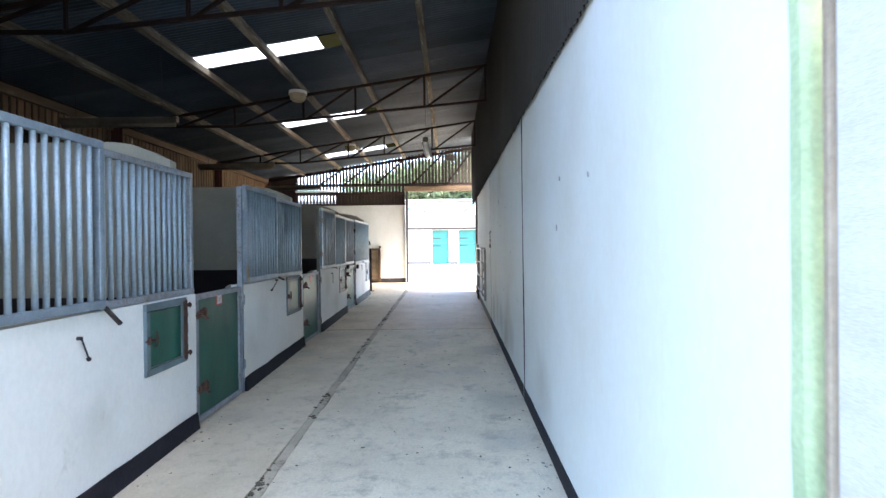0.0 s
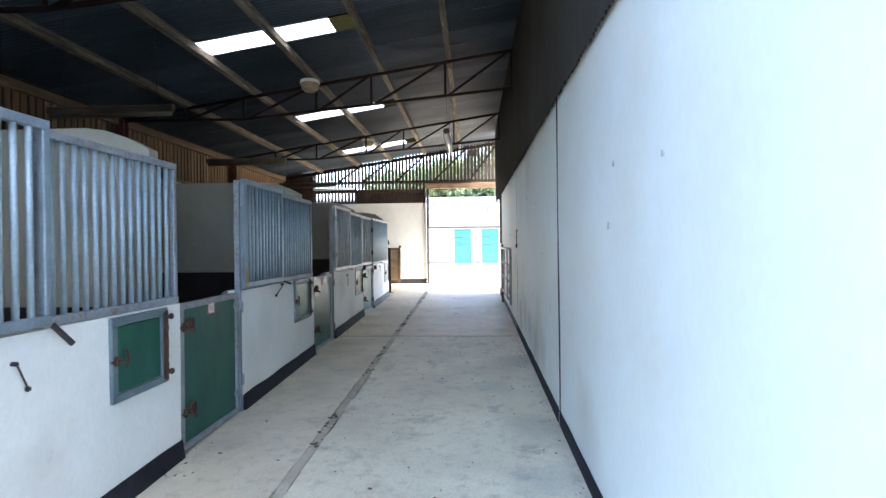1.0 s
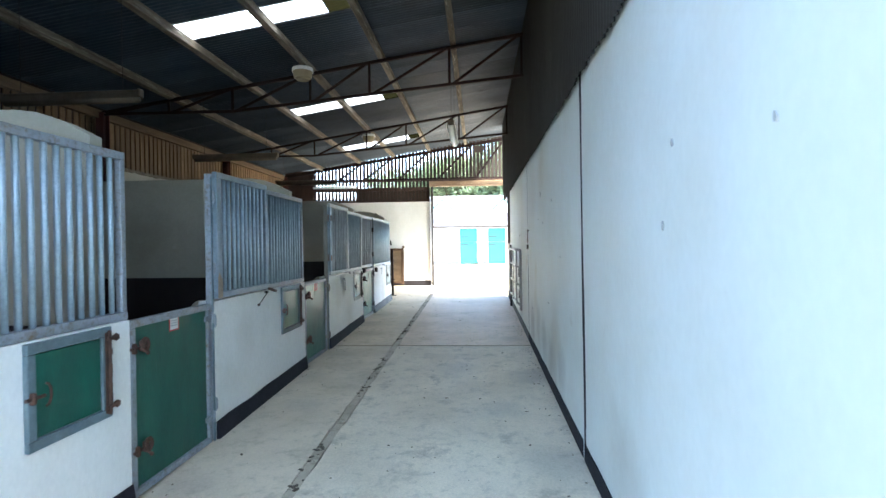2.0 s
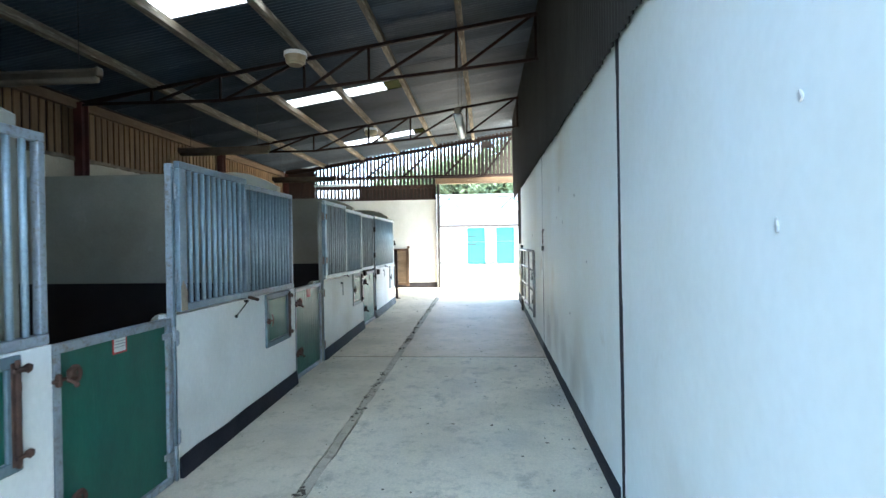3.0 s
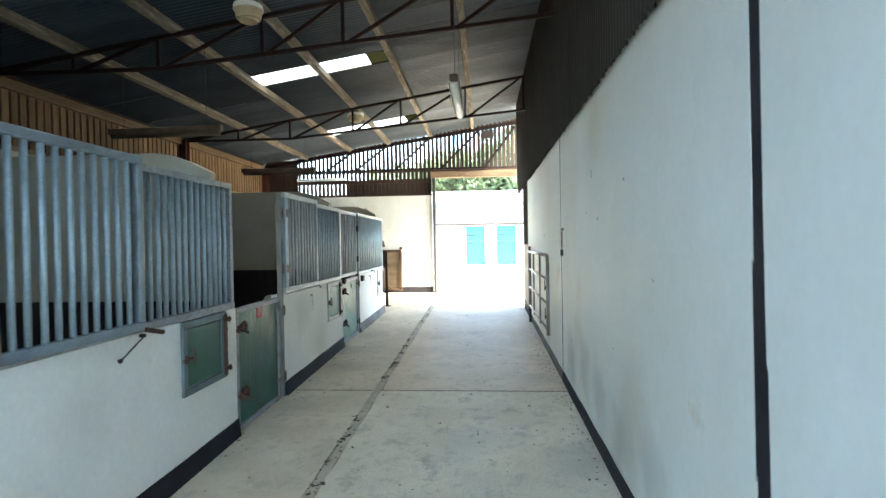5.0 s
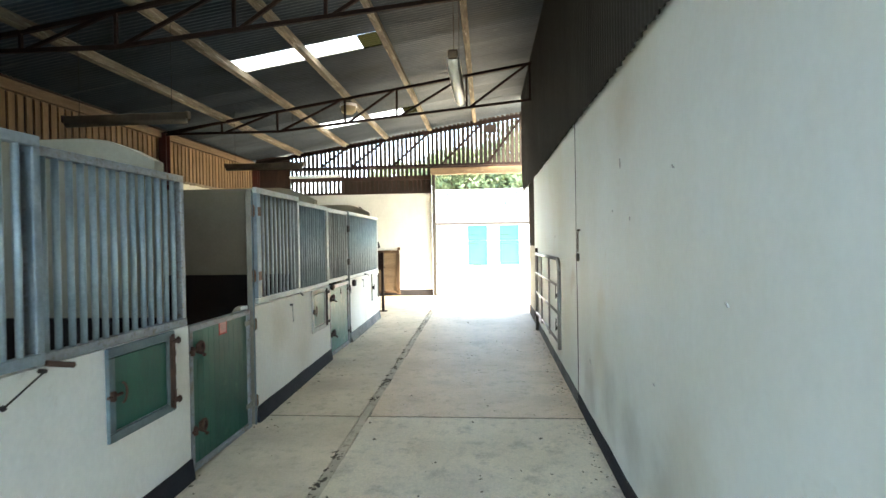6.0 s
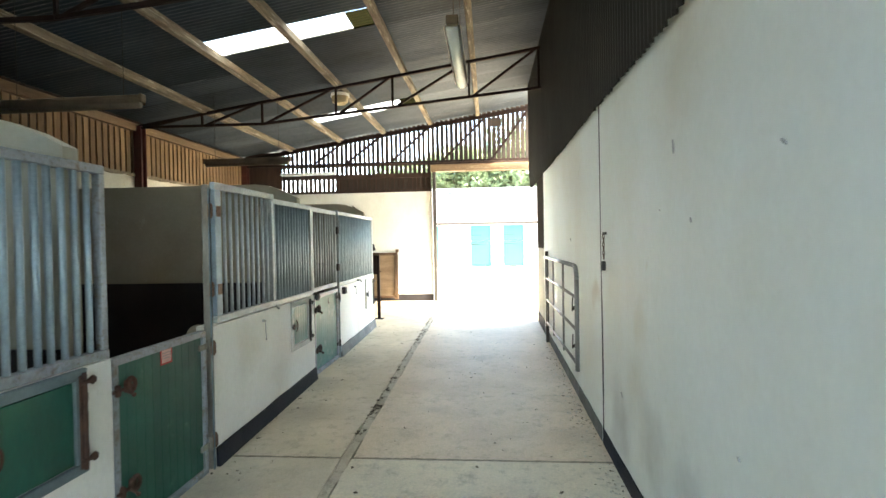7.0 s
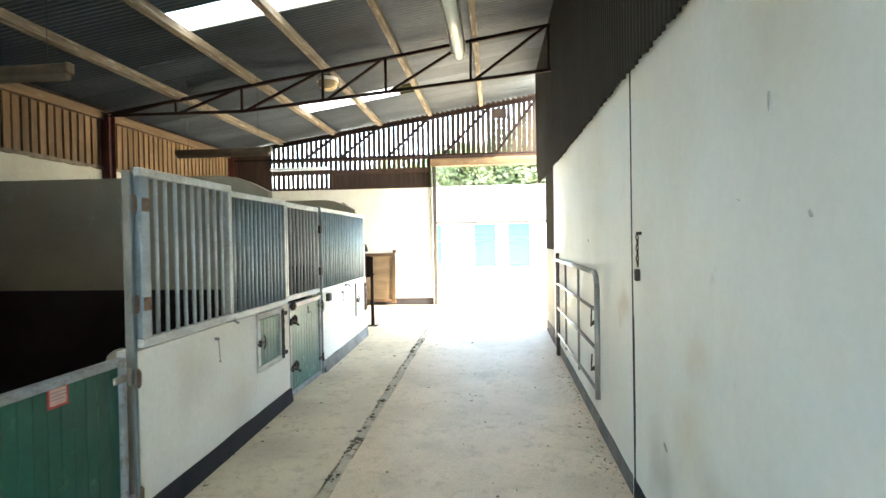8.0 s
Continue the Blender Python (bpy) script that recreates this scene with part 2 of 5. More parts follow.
    "green3": mat("green_planks", (0.018, 0.108, 0.074), (0.013, 0.08, 0.056), 2.5, 0.42, c=(0.06, 0.155, 0.11), spot=0.60, fine=40, bump=0.15, vary=0.10),
    "rust": mat("rusted_iron", (0.095, 0.047, 0.030), (0.05, 0.027, 0.019), 14, 0.85, c=(0.17, 0.11, 0.08), spot=0.6, bump=0.5),
    "rusty": mat("rust_bloom", (0.20, 0.125, 0.085), (0.12, 0.07, 0.047), 12, 0.85, c=(0.30, 0.26, 0.21), spot=0.58, bump=0.4),
    "iron": mat("dark_iron", (0.05, 0.04, 0.036), (0.03, 0.026, 0.025), 14, 0.7, metal=0.3, c=(0.12, 0.06, 0.035), spot=0.62, bump=0.3),
    "board": mat("brown_board", (0.20, 0.122, 0.062), (0.132, 0.08, 0.041), 2.0, 0.8, c=(0.24, 0.165, 0.09), spot=0.63, fine=40, bump=0.3, stretch=(5, 5, 0.6), vary=0.18),
    "slat": mat("dark_slat", (0.042, 0.029, 0.022), (0.030, 0.020, 0.016), 2.0, 0.8, c=(0.12, 0.075, 0.05), spot=0.62, fine=40, bump=0.3, stretch=(5, 5, 0.6), vary=0.15),
    "darkwood": mat("dark_panel", (0.055, 0.03, 0.022), (0.035, 0.02, 0.016), 2.0, 0.8, c=(0.09, 0.05, 0.03), spot=0.65, bump=0.3, stretch=(4, 4, 0.7)),
    "lintel": mat("lintel_timber", (0.20, 0.135, 0.08), (0.13, 0.085, 0.05), 1.5, 0.8, c=(0.46, 0.36, 0.22), spot=0.6, fine=30, bump=0.3, stretch=(0.6, 5, 5)),
    "ply": mat("worn_plywood", (0.175, 0.125, 0.08), (0.12, 0.085, 0.052), 2.2, 0.75, c=(0.26, 0.195, 0.13), spot=0.6, bump=0.2, stretch=(0.6, 3, 3)),
    "frame_wood": mat("hurdle_frame", (0.09, 0.055, 0.033), (0.06, 0.036, 0.022), 3, 0.8, bump=0.3),
    "dusty": mat("dusty_enamel", (0.135, 0.102, 0.066), (0.08, 0.06, 0.04), 4, 0.7, c=(0.26, 0.22, 0.17), spot=0.66, bump=0.1),
    "enamel": mat("white_enamel", (0.80, 0.79, 0.74), (0.70, 0.68, 0.62), 4, 0.5, c=(0.36, 0.30, 0.22), spot=0.66, bump=0.08),
    "milky": mat("milky_plastic", (0.90, 0.87, 0.78), (0.85, 0.81, 0.71), 5, 0.4, bump=0.0, grit=0.03),
    "lampcream": mat("lamp_cream", (0.40, 0.32, 0.19), (0.30, 0.23, 0.13), 5, 0.5, c=(0.35, 0.27, 0.16), spot=0.66, bump=0.08),
    "paper": mat("paper", (0.75, 0.72, 0.68), (0.68, 0.64, 0.6), 20, 0.8, bump=0.0),
    "redprint": mat("red_border", (0.5, 0.05, 0.045), (0.42, 0.05, 0.045), 20, 0.7, bump=0.0),
    "ink": mat("grey_ink", (0.3, 0.29, 0.29), (0.25, 0.24, 0.24), 20, 0.7, bump=0.0),
    "smudge": mat("grey_smudge", (0.47, 0.47, 0.45), (0.38, 0.38, 0.365), 10, 0.8, bump=0.0),
    "gatesteel": mat("gate_steel", (0.27, 0.27, 0.265), (0.20, 0.20, 0.195), 6, 0.38, metal=0.5, c=(0.25, 0.2, 0.15), spot=0.68, bump=0.08),
    "dirt": mat("straw_dirt", (0.15, 0.112, 0.072), (0.07, 0.053, 0.037), 12, 0.95, c=(0.26, 0.22, 0.15), spot=0.62, bump=0.4),
    "straw": mat("pale_straw", (0.62, 0.56, 0.44), (0.46, 0.39, 0.28), 9, 0.9, c=(0.30, 0.23, 0.15), spot=0.58, bump=0.2),
    "jambgreen": mat("pale_green_paint", (0.47, 0.56, 0.34), (0.38, 0.47, 0.28), 4, 0.7, c=(0.32, 0.2, 0.15), spot=0.66, bump=0.2),
    "beige": mat("weathered_door", (0.62, 0.60, 0.56), (0.54, 0.52, 0.48), 2, 0.8, c=(0.55, 0.45, 0.40), spot=0.66, bump=0.2, stretch=(1, 1, 5)),
    "housewall": mat("house_whitewash", (0.80, 0.80, 0.77), (0.74, 0.74, 0.70), 0.8, 0.85, bump=0.1),
    "slate": mat("pale_slate", (0.25, 0.255, 0.265), (0.19, 0.195, 0.205), 0.9, 0.8, fine=15, bump=0.2, vary=0.06),
    "teal": mat("teal_paint", (0.04, 0.18, 0.172), (0.034, 0.152, 0.144), 2, 0.5, bump=0.1),
    "bark": mat("bark", (0.10, 0.075, 0.05), (0.06, 0.045, 0.03), 5, 0.9, bump=0.5, stretch=(2, 2, 0.6)),
    "leaf": mat("foliage", (0.17, 0.215, 0.11), (0.13, 0.17, 0.085), 0.8, 0.55, c=(0.22, 0.26, 0.15), spot=0.55, fine=8, bump=0.0),
    "hang": mat("rope", (0.12, 0.11, 0.10), (0.07, 0.065, 0.06), 20, 0.9, bump=0.2),
}

# translucent roof light: lets the sky through, milky
sk = bpy.data.materials.new("rooflight_plastic")
sk.use_nodes = True
n_, l_ = sk.node_tree.nodes, sk.node_tree.links
n_.remove(n_["Principled BSDF"])
df_ = n_.new("ShaderNodeBsdfTranslucent")
df_.inputs[0].default_value = (0.44, 0.44, 0.41, 1)
l_.new(df_.outputs[0], n_["Material Output"].inputs[0])
M["rooflight"] = sk
sy = sk.copy()
sy.name = "yellowed_plastic"
for q_ in sy.node_tree.nodes:
    if q_.type == "BSDF_TRANSLUCENT":
        q_.inputs[0].default_value = (0.004, 0.0036, 0.0013, 1)
M["yellowed"] = sy


# ---- mesh helpers ----
def mesh_of(bm, name, material, smooth=False):
    me = bpy.data.meshes.new(name)
    bm.to_mesh(me)
    bm.free()
    me.materials.append(material)
    if smooth:
        for p in me.polygons:
            p.use_smooth = True
    return me


def part(name, bm, material, parent, label="", smooth=False):
    ob = new(name, mesh_of(bm, name, M[material], smooth))
    ob.parent = parent
    if label:
        tagged(ob, label)
    return ob


def setting(name, bm, material, label, category):
    return tagged(new(name, mesh_of(bm, name, M[material])), label, category, kind="structure")


def thing(name, at, label, category, group=""):
    ob = new(name)
    ob.empty_display_size = 0.1
    ob.location = at
    return tagged(ob, label, category, group)


def box(x0, x1, y0, y1, z0, z1, bevel=0.0, bm=None, segs=1):
    own = bmesh.new()
    v = [own.verts.new(p) for p in ((x0, y0, z0), (x1, y0, z0), (x1, y1, z0), (x0, y1, z0), (x0, y0, z1), (x1, y0, z1), (x1, y1, z1), (x0, y1, z1))]
    for f in ((3, 2, 1, 0), (4, 5, 6, 7), (0, 1, 5, 4), (1, 2, 6, 5), (2, 3, 7, 6), (3, 0, 4, 7)):
        own.faces.new([v[i] for i in f])
    if bevel:
        bmesh.ops.bevel(own, geom=own.edges[:], offset=bevel, segments=segs, affect="EDGES", profile=0.6)
    if bm is None:
        return own
    return add(bm, own)


def add(bm, other):
    me = bpy.data.meshes.new("tmp")
    other.to_mesh(me)
    other.free()
    bm.from_mesh(me)
    bpy.data.meshes.remove(me)
    return bm


def rod(a, b, r, sides=8, r2=None, bm=None):
    a, b = Vector(a), Vector(b)
    own = bmesh.new()
    bmesh.ops.create_cone(own, cap_ends=True, segments=sides, radius1=r, radius2=r if r2 is None else r2, depth=(b - a).length)
    own.transform(Matrix.Translation((a + b) / 2) @ (b - a).to_track_quat("Z", "Y").to_matrix().to_4x4())
    return own if bm is None else add(bm, own)


def bar_between(a, b, w, h, bm=None):
    """A square-sided member from a to b in a plane of constant y."""
    a, b = Vector(a), Vector(b)
    d = b - a
    own = box(-w / 2, w / 2, -h / 2, h / 2, -d.length / 2, d.length / 2, 0.004)
    own.transform(Matrix.Translation((a + b) / 2) @ d.to_track_quat("Z", "Y").to_matrix().to_4x4())
    return own if bm is None else add(bm, own)


def blob(at, r, squash=(1, 1, 1), seed=0, sub=2, rough=0.25):
    own = bmesh.new()
    bmesh.ops.create_icosphere(own, subdivisions=sub, radius=r)
    for v in own.verts:
        v.co *= 1 + rough * noise.noise(v.co / r * 1.3 + Vector((seed * 3.1, seed, 0)))
        v.co = Vector((v.co.x * squash[0], v.co.y * squash[1], v.co.z * squash[2])) + Vector(at)
    return own


def rise(y):
    """The floor climbs gently towards the far end and the yard."""
    if y < 18.34:
        return 0.249 + 0.0265 * (max(y, -4.0) - 18.34)
    return 0.249 + 0.0195 * (min(y, 31.0) - 18.34)


def roof_z(x):
    return 5.04 + 0.154 * x


# ---- plan ----
FRONT, BACK = -2.30, -2.44          # stable front wall
RIGHT = 0.83                        # aisle side of the right-hand wall
LEFT = -6.42                        # outer left wall
NEAR, END = 0.30, 18.34             # ends of the shed
DOORS = [(0.74, 1.80), (4.29, 5.37), (7.85, 8.89), (11.40, 12.47)]
ROW_END = 14.84
SILL, TOP = 1.12, 2.225
TRUSSES = (5.1, 9.57, 14.03, 18.17)

# ---- ground and floor ----
bm = bmesh.new()
xs = [-1500, -200, -40, -12, -6, 0, 6, 12, 40, 200, 1500]
ys = [-1500, -200, -40, -4, 0, 9, 18.34, 24, 31, 60, 200, 1500]
gv = [[bm.verts.new((x, y, rise(y) - 0.03)) for x in xs] for y in ys]
for j in range(len(ys) - 1):
    for i in range(len(xs) - 1):
        bm.faces.new((gv[j][i], gv[j][i + 1], gv[j + 1][i + 1], gv[j + 1][i]))
setting("ground", bm, "yard", "pale concrete yard running out to fields", "ground")

own = box(-6.6, 1.3, -0.8, END, -0.2, -0.028)
for v in own.verts:
    v.co.z += rise(v.co.y)
floor = setting("floor", own, "concrete2", "worn grey concrete aisle floor with a shallow drain channel", "floor")


def slab(x0, x1, y0, y1, seed, drop=0.0):
    own = bmesh.new()
    nx, ny = max(2, int((x1 - x0) / 0.25)), max(2, int((y1 - y0) / 0.08))
    rows = []
    for j in range(ny + 1):
        r = []
        for i in range(nx + 1):
            x, y = x0 + (x1 - x0) * i / nx, y0 + (y1 - y0) * j / ny
            if i in (0, nx):
                x += 0.012 * noise.noise((seed, y * 3.0, 0.3)) + 0.006 * noise.noise((seed, y * 11.0, 0.8))
            z = rise(y) + drop + 0.004 * noise.noise((x * 1.1, y * 1.1, seed))
            r.append(own.verts.new((x, y, z)))
        rows.append(r)
    for j in range(ny):
        for i in range(nx):
            own.faces.new((rows[j][i], rows[j][i + 1], rows[j + 1][i + 1], rows[j + 1][i]))
    edge = [e for e in own.edges if e.is_boundary]
    ext = bmesh.ops.extrude_edge_only(own, edges=edge)
    for v in ext["geom"]:
        if isinstance(v, bmesh.types.BMVert):
            v.co.z -= 0.05
    bmesh.ops.recalc_face_normals(own, faces=own.faces[:])
    return own


for k_, (x0, x1, y0, y1) in enumerate(((-6.6, -1.350, -0.8, 9.172), (-6.6, -1.350, 9.187, END + 0.1), (-1.256, 1.3, -0.8, 9.172), (-1.256, 1.3, 9.187, END + 0.1))):
    part("slab", slab(x0, x1, y0, y1, k_ + 0.5), ("concrete_left", "concrete_far", "concrete", "concrete_door")[k_], floor)
part("drain_bed", slab(-1.343, -1.263, -0.8, END + 0.1, 7.5, -0.004), "drain", floor, "dirty concrete drain channel")

# Unseen dark ground, added to cut the light bounced up inside.
setting("apron", box(-25, 25, -30, -0.85, -0.6, -0.27), "gravel", "unseen dark gravel added before the entrance to cut bounced light", "ground")
rng = random.Random(8)
for x0, x1 in ((-2.3, -1.356), (-1.25, 0.83)):
    own = bmesh.new()
    nn = int((x1 - x0) / 0.04)
    lo = [own.verts.new((x0 + (x1 - x0) * i / nn, 9.170 + rng.uniform(-0.006, 0.006), rise(9.18) + 0.001)) for i in range(nn + 1)]
    hi = [own.verts.new((x0 + (x1 - x0) * i / nn, 9.188 + rng.uniform(-0.006, 0.006), rise(9.18) + 0.001)) for i in range(nn + 1)]
    for i in range(nn):
        own.faces.new((lo[i], lo[i + 1], hi[i + 1], hi[i]))
    ext = bmesh.ops.extrude_face_region(own, geom=own.faces[:])
    for v in ext["geom"]:
        if isinstance(v, bmesh.types.BMVert):
            v.co.z += 0.004
    bmesh.ops.recalc_face_normals(own, faces=own.faces[:])
    part("joint_fill", own, "jointdirt", floor, "dirt packed in a floor joint")

# dirt and scraps on the floor
rng = random.Random(5)
bm = bmesh.new()
spots = []
heaps = [(rng.uniform(2.5, 18.0), rng.choice((0.04, 0.08, 0.2)), rng.randint(5, 16)) for _ in range(46)]
heaps += [(rng.uniform(9.3, 17.0), rng.choice((0.06, 0.15)), rng.randint(5, 12)) for _ in range(26)]
for y, spread, count in heaps:
    for _ in range(count):
        spots.append((rng.choice((rng.gauss(-1.303, 0.026), rng.gauss(-1.345, 0.008))), y + rng.gauss(0, spread), rng.choice((0.005, 0.007, 0.009, 0.012, 0.02)), -0.006))
for _ in range(260):
    spots.append((rng.uniform(-2.2, 0.75), rng.uniform(2.0, 18.3), rng.choice((0.003, 0.004, 0.005, 0.006, 0.007, 0.009, 0.013)), 0.0))
for _ in range(200):
    spots.append((RIGHT - 0.02 - abs(rng.gauss(0.0, 0.07)), rng.choice((rng.uniform(2.0, 13.8), rng.uniform(8.8, 13.5))), rng.uniform(0.003, 0.010), 0.0))
for _ in range(50):
    spots.append((FRONT + abs(rng.gauss(0.03, 0.12)), rng.uniform(2.0, 15.0), rng.uniform(0.005, 0.014), 0.0))
for _ in range(45):
    spots.append((FRONT + 0.04 + abs(rng.gauss(0.0, 0.16)), rng.uniform(8.2, 14.5), rng.uniform(0.003, 0.009), 0.0))
for _ in range(26):
    spots.append((rng.uniform(-1.15, 0.7), rng.uniform(5.5, 13.0), rng.uniform(0.006, 0.012), 0.0))
for _ in range(45):
    spots.append((RIGHT - 0.03 - abs(rng.gauss(0.0, 0.10)), rng.gauss(9.6, 1.2), rng.uniform(0.005, 0.011), 0.0))
for x, y, r, dz in spots:
    own = bmesh.new()
    bmesh.ops.create_icosphere(own, subdivisions=1, radius=r)
    sx, sy_, rot = rng.uniform(0.8, 2.2), rng.uniform(0.6, 1.2), rng.uniform(0, 3.1)
    for v in own.verts:
        v.co *= rng.uniform(0.7, 1.2)
    own.transform(Matrix.Translation((x, y, rise(y) + dz + r * 0.15)) @ Matrix.Rotation(rot, 4, "Z") @ Matrix.Diagonal((sx, sy_, 0.35, 1)))
    add(bm, own)
tagged(new("floor_dirt", mesh_of(bm, "floor_dirt", M["dirt"])), "scattered dirt, straw and dry crumbs on the concrete", "dirt", kind="stuff")

rng = random.Random(14)
bm = bmesh.new()
flecks = []
for cx, cy, sp, count in ((-1.55, 3.7, 0.16, 16), (-2.0, 4.2, 0.12, 8), (0.35, 5.3, 0.22, 14), (0.6, 6.4, 0.15, 10), (-0.2, 7.0, 0.5, 12)):
    flecks += [(cx + rng.gauss(0, sp), cy + rng.gauss(0, sp * 1.4), rng.uniform(0.003, 0.008)) for _ in range(count)]
for _ in range(90):
    flecks.append((RIGHT - 0.03 - abs(rng.gauss(0, 0.11)), rng.uniform(9.4, 13.4), rng.uniform(0.004, 0.012)))
for _ in range(110):
    flecks.append((RIGHT - 0.03 - abs(rng.gauss(0, 0.16)), rng.gauss(9.6, 1.1), rng.uniform(0.005, 0.016)))
for _ in range(70):
    flecks.append((rng.uniform(-1.15, 0.6), rng.uniform(5.5, 13.5), rng.uniform(0.003, 0.007)))
for x, y, r in flecks:
    own = bmesh.new()
    bmesh.ops.create_icosphere(own, subdivisions=1, radius=r)
    for v in own.verts:
        v.co *= rng.uniform(0.6, 1.25)
    own.transform(Matrix.Translation((min(x, RIGHT - 0.02), y, rise(y) + r * 0.12)) @ Matrix.Rotation(rng.uniform(0, 3.1), 4, "Z") @ Matrix.Diagonal((rng.uniform(0.8, 2.4), 0.8, 0.3, 1)))
    add(bm, own)
tagged(new("floor_flecks", mesh_of(bm, "floor_flecks", M["straw"])), "pale straw flecks and dry leaf litter on the concrete", "litter", kind="stuff")

ROOF0 = 2.0                         # where the roof begins, out of view, placed for the light
ENTRY = -2.10                       # near edge of the entrance, out of view, placed for the light

# ---- right-hand wall ----
def rough_panel(x, y0, y1, z0, z1, depth, seed, jag=0.0, s0=0.0, s1=0.0):
    """A rendered wall panel facing -x with a faintly uneven face and top."""
    own = bmesh.new()
    ny, nz = max(4, int((y1 - y0) / 0.12)), 18
    front = []
    for j in range(nz + 1):
        r = []
        for i in range(ny + 1):
            z = z0 + (z1 - z0) * j / nz
            ya, yb = y0 + s0 * (z - 1.4), y1 + s1 * (z - 1.4)
            y = ya + (yb - ya) * i / ny
            if j == nz and jag:
                z += jag * noise.noise((y * 6.0, seed, 0))
            dx = 0.006 * noise.noise((y * 0.8, z * 0.8, seed))
            r.append(own.verts.new((x + dx, y, z)))
        front.append(r)
    for j in range(nz):
        for i in range(ny):
            own.faces.new((front[j][i + 1], front[j][i], front[j + 1][i], front[j + 1][i + 1]))
    ext = bmesh.ops.extrude_edge_only(own, edges=[e for e in own.edges if e.is_boundary])
    back = [v for v in ext["geom"] if isinstance(v, bmesh.types.BMVert)]
    for v in back:
        v.co.x = x + depth
    bmesh.ops.contextual_create(own, geom=[e for e in own.edges if e.is_boundary])
    bmesh.ops.recalc_face_normals(own, faces=own.faces[:])
    return own


for k_, (y0, y1, top) in enumerate(((0.665, 5.075, 3.35), (5.145, 9.555, 3.15), (9.60, 14.20, 3.05))):
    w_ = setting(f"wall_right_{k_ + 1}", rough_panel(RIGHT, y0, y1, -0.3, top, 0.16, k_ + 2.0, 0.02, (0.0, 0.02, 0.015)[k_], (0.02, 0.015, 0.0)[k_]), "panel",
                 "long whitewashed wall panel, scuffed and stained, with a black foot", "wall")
    own = bmesh.new()
    nn = int((y1 - y0) / 0.1)
    lo, hi = [], []
    fx = RIGHT - 0.009
    for i in range(nn + 1):
        y = y0 + (y1 - y0) * i / nn
        lo.append(own.verts.new((fx, y, rise(y) - 0.02)))
        hi.append(own.verts.new((fx, y, rise(y) + 0.135 + 0.012 * noise.noise((y * 2.5, k_, 0)))))
    for i in range(nn):
        own.faces.new((lo[i + 1], lo[i], hi[i], hi[i + 1]))
    ext = bmesh.ops.extrude_edge_only(own, edges=[e for e in own.edges if e.is_boundary])
    for v in ext["geom"]:
        if isinstance(v, bmesh.types.BMVert):
            v.co.x += 0.008
    part("skirting", own, "skirt" if k_ < 2 else "skirt_grey", w_, "black tarred skirting band" if k_ < 2 else "grey skirting band")
setting("wall_right_core", box(RIGHT + 0.165, RIGHT + 0.25, 0.665, 14.2, -0.3, 3.3), "skirt", "dark core behind the wall joints", "wall")

for k_, (y0, y1, sl) in enumerate(((5.075, 5.145, 0.02), (9.555, 9.60, 0.015))):
    own = box(RIGHT + 0.0005, RIGHT + 0.06, y0 - 0.01, y1 + 0.01, -0.2, 3.0)
    for v in own.verts:
        v.co.y += sl * (v.co.z - 1.4)
    setting(f"trim_joint_{k_ + 1}", own, "skirt", "dark sealed joint between two wall panels", "joint")
# scuffs and flaked spots on the long wall
own = bmesh.new()
rng = random.Random(21)
for y, z, w, h in ((7.784, 2.221, 0.016, 0.075), (7.556, 1.839, 0.014, 0.022), (6.77, 2.06, 0.03, 0.014), (3.30, 1.657, 0.012, 0.04), (2.418, 1.922, 0.02, 0.03), (8.01, 1.91, 0.016, 0.008), (3.18, 1.997, 0.022, 0.03), (6.2, 1.45, 0.02, 0.012), (7.1, 0.9, 0.02, 0.01), (11.2, 1.75, 0.03, 0.02), (8.9, 0.62, 0.05, 0.015)):
    ring = []
    for k in range(12):
        a = 2 * math.pi * k / 12
        r = rng.uniform(0.75, 1.2)
        ring.append(own.verts.new((RIGHT - 0.0085, y + w / 2 * r * math.cos(a), z + h / 2 * r * math.sin(a) + 0.3 * w * math.cos(a))))
    f = own.faces.new(ring[::-1])
ext = bmesh.ops.extrude_face_region(own, geom=own.faces[:])
for v in ext["geom"]:
    if isinstance(v, bmesh.types.BMVert):
        v.co.x += 0.006
bmesh.ops.recalc_face_normals(own, faces=own.faces[:])
tagged(new("wall_scuffs", mesh_of(own, "wall_scuffs", M["smudge"])), "grey scuffs and flaked spots on the white wall", "scuffs", kind="stuff")
# corrugated cladding above the wall
own = bmesh.new()
pit = 0.076
nn = int((16.95 - 0.95) / (pit / 6))
rng = random.Random(11)
lo, hi = [], []
cut = 0.0
for i in range(nn + 1):
    y = 0.95 + i * pit / 6
    if i % 6 == 0:
        cut = rng.uniform(-0.011, 0.009)
    base = 2.855
    z0 = base + cut + 0.03 * noise.noise((y * 0.7, 3.3, 0))
    if y > 16.5:
        z0 += (y - 16.5) * 0.9
    x = RIGHT - 0.028 + 0.010 * math.sin(i / 6 * 2 * math.pi)
    lo.append(own.verts.new((x, y, z0)))
    hi.append(own.verts.new((x, y, roof_z(RIGHT) + 0.02)))
for i in range(nn):
    own.faces.new((lo[i + 1], lo[i], hi[i], hi[i + 1]))
ext = bmesh.ops.extrude_face_region(own, geom=own.faces[:])
for v in ext["geom"]:
    if isinstance(v, bmesh.types.BMVert):
        v.co.x += 0.003
bmesh.ops.recalc_face_normals(own, faces=own.faces[:])
setting("cladding", own, "clad", "grey-brown corrugated cladding with a ragged lower edge", "cladding")
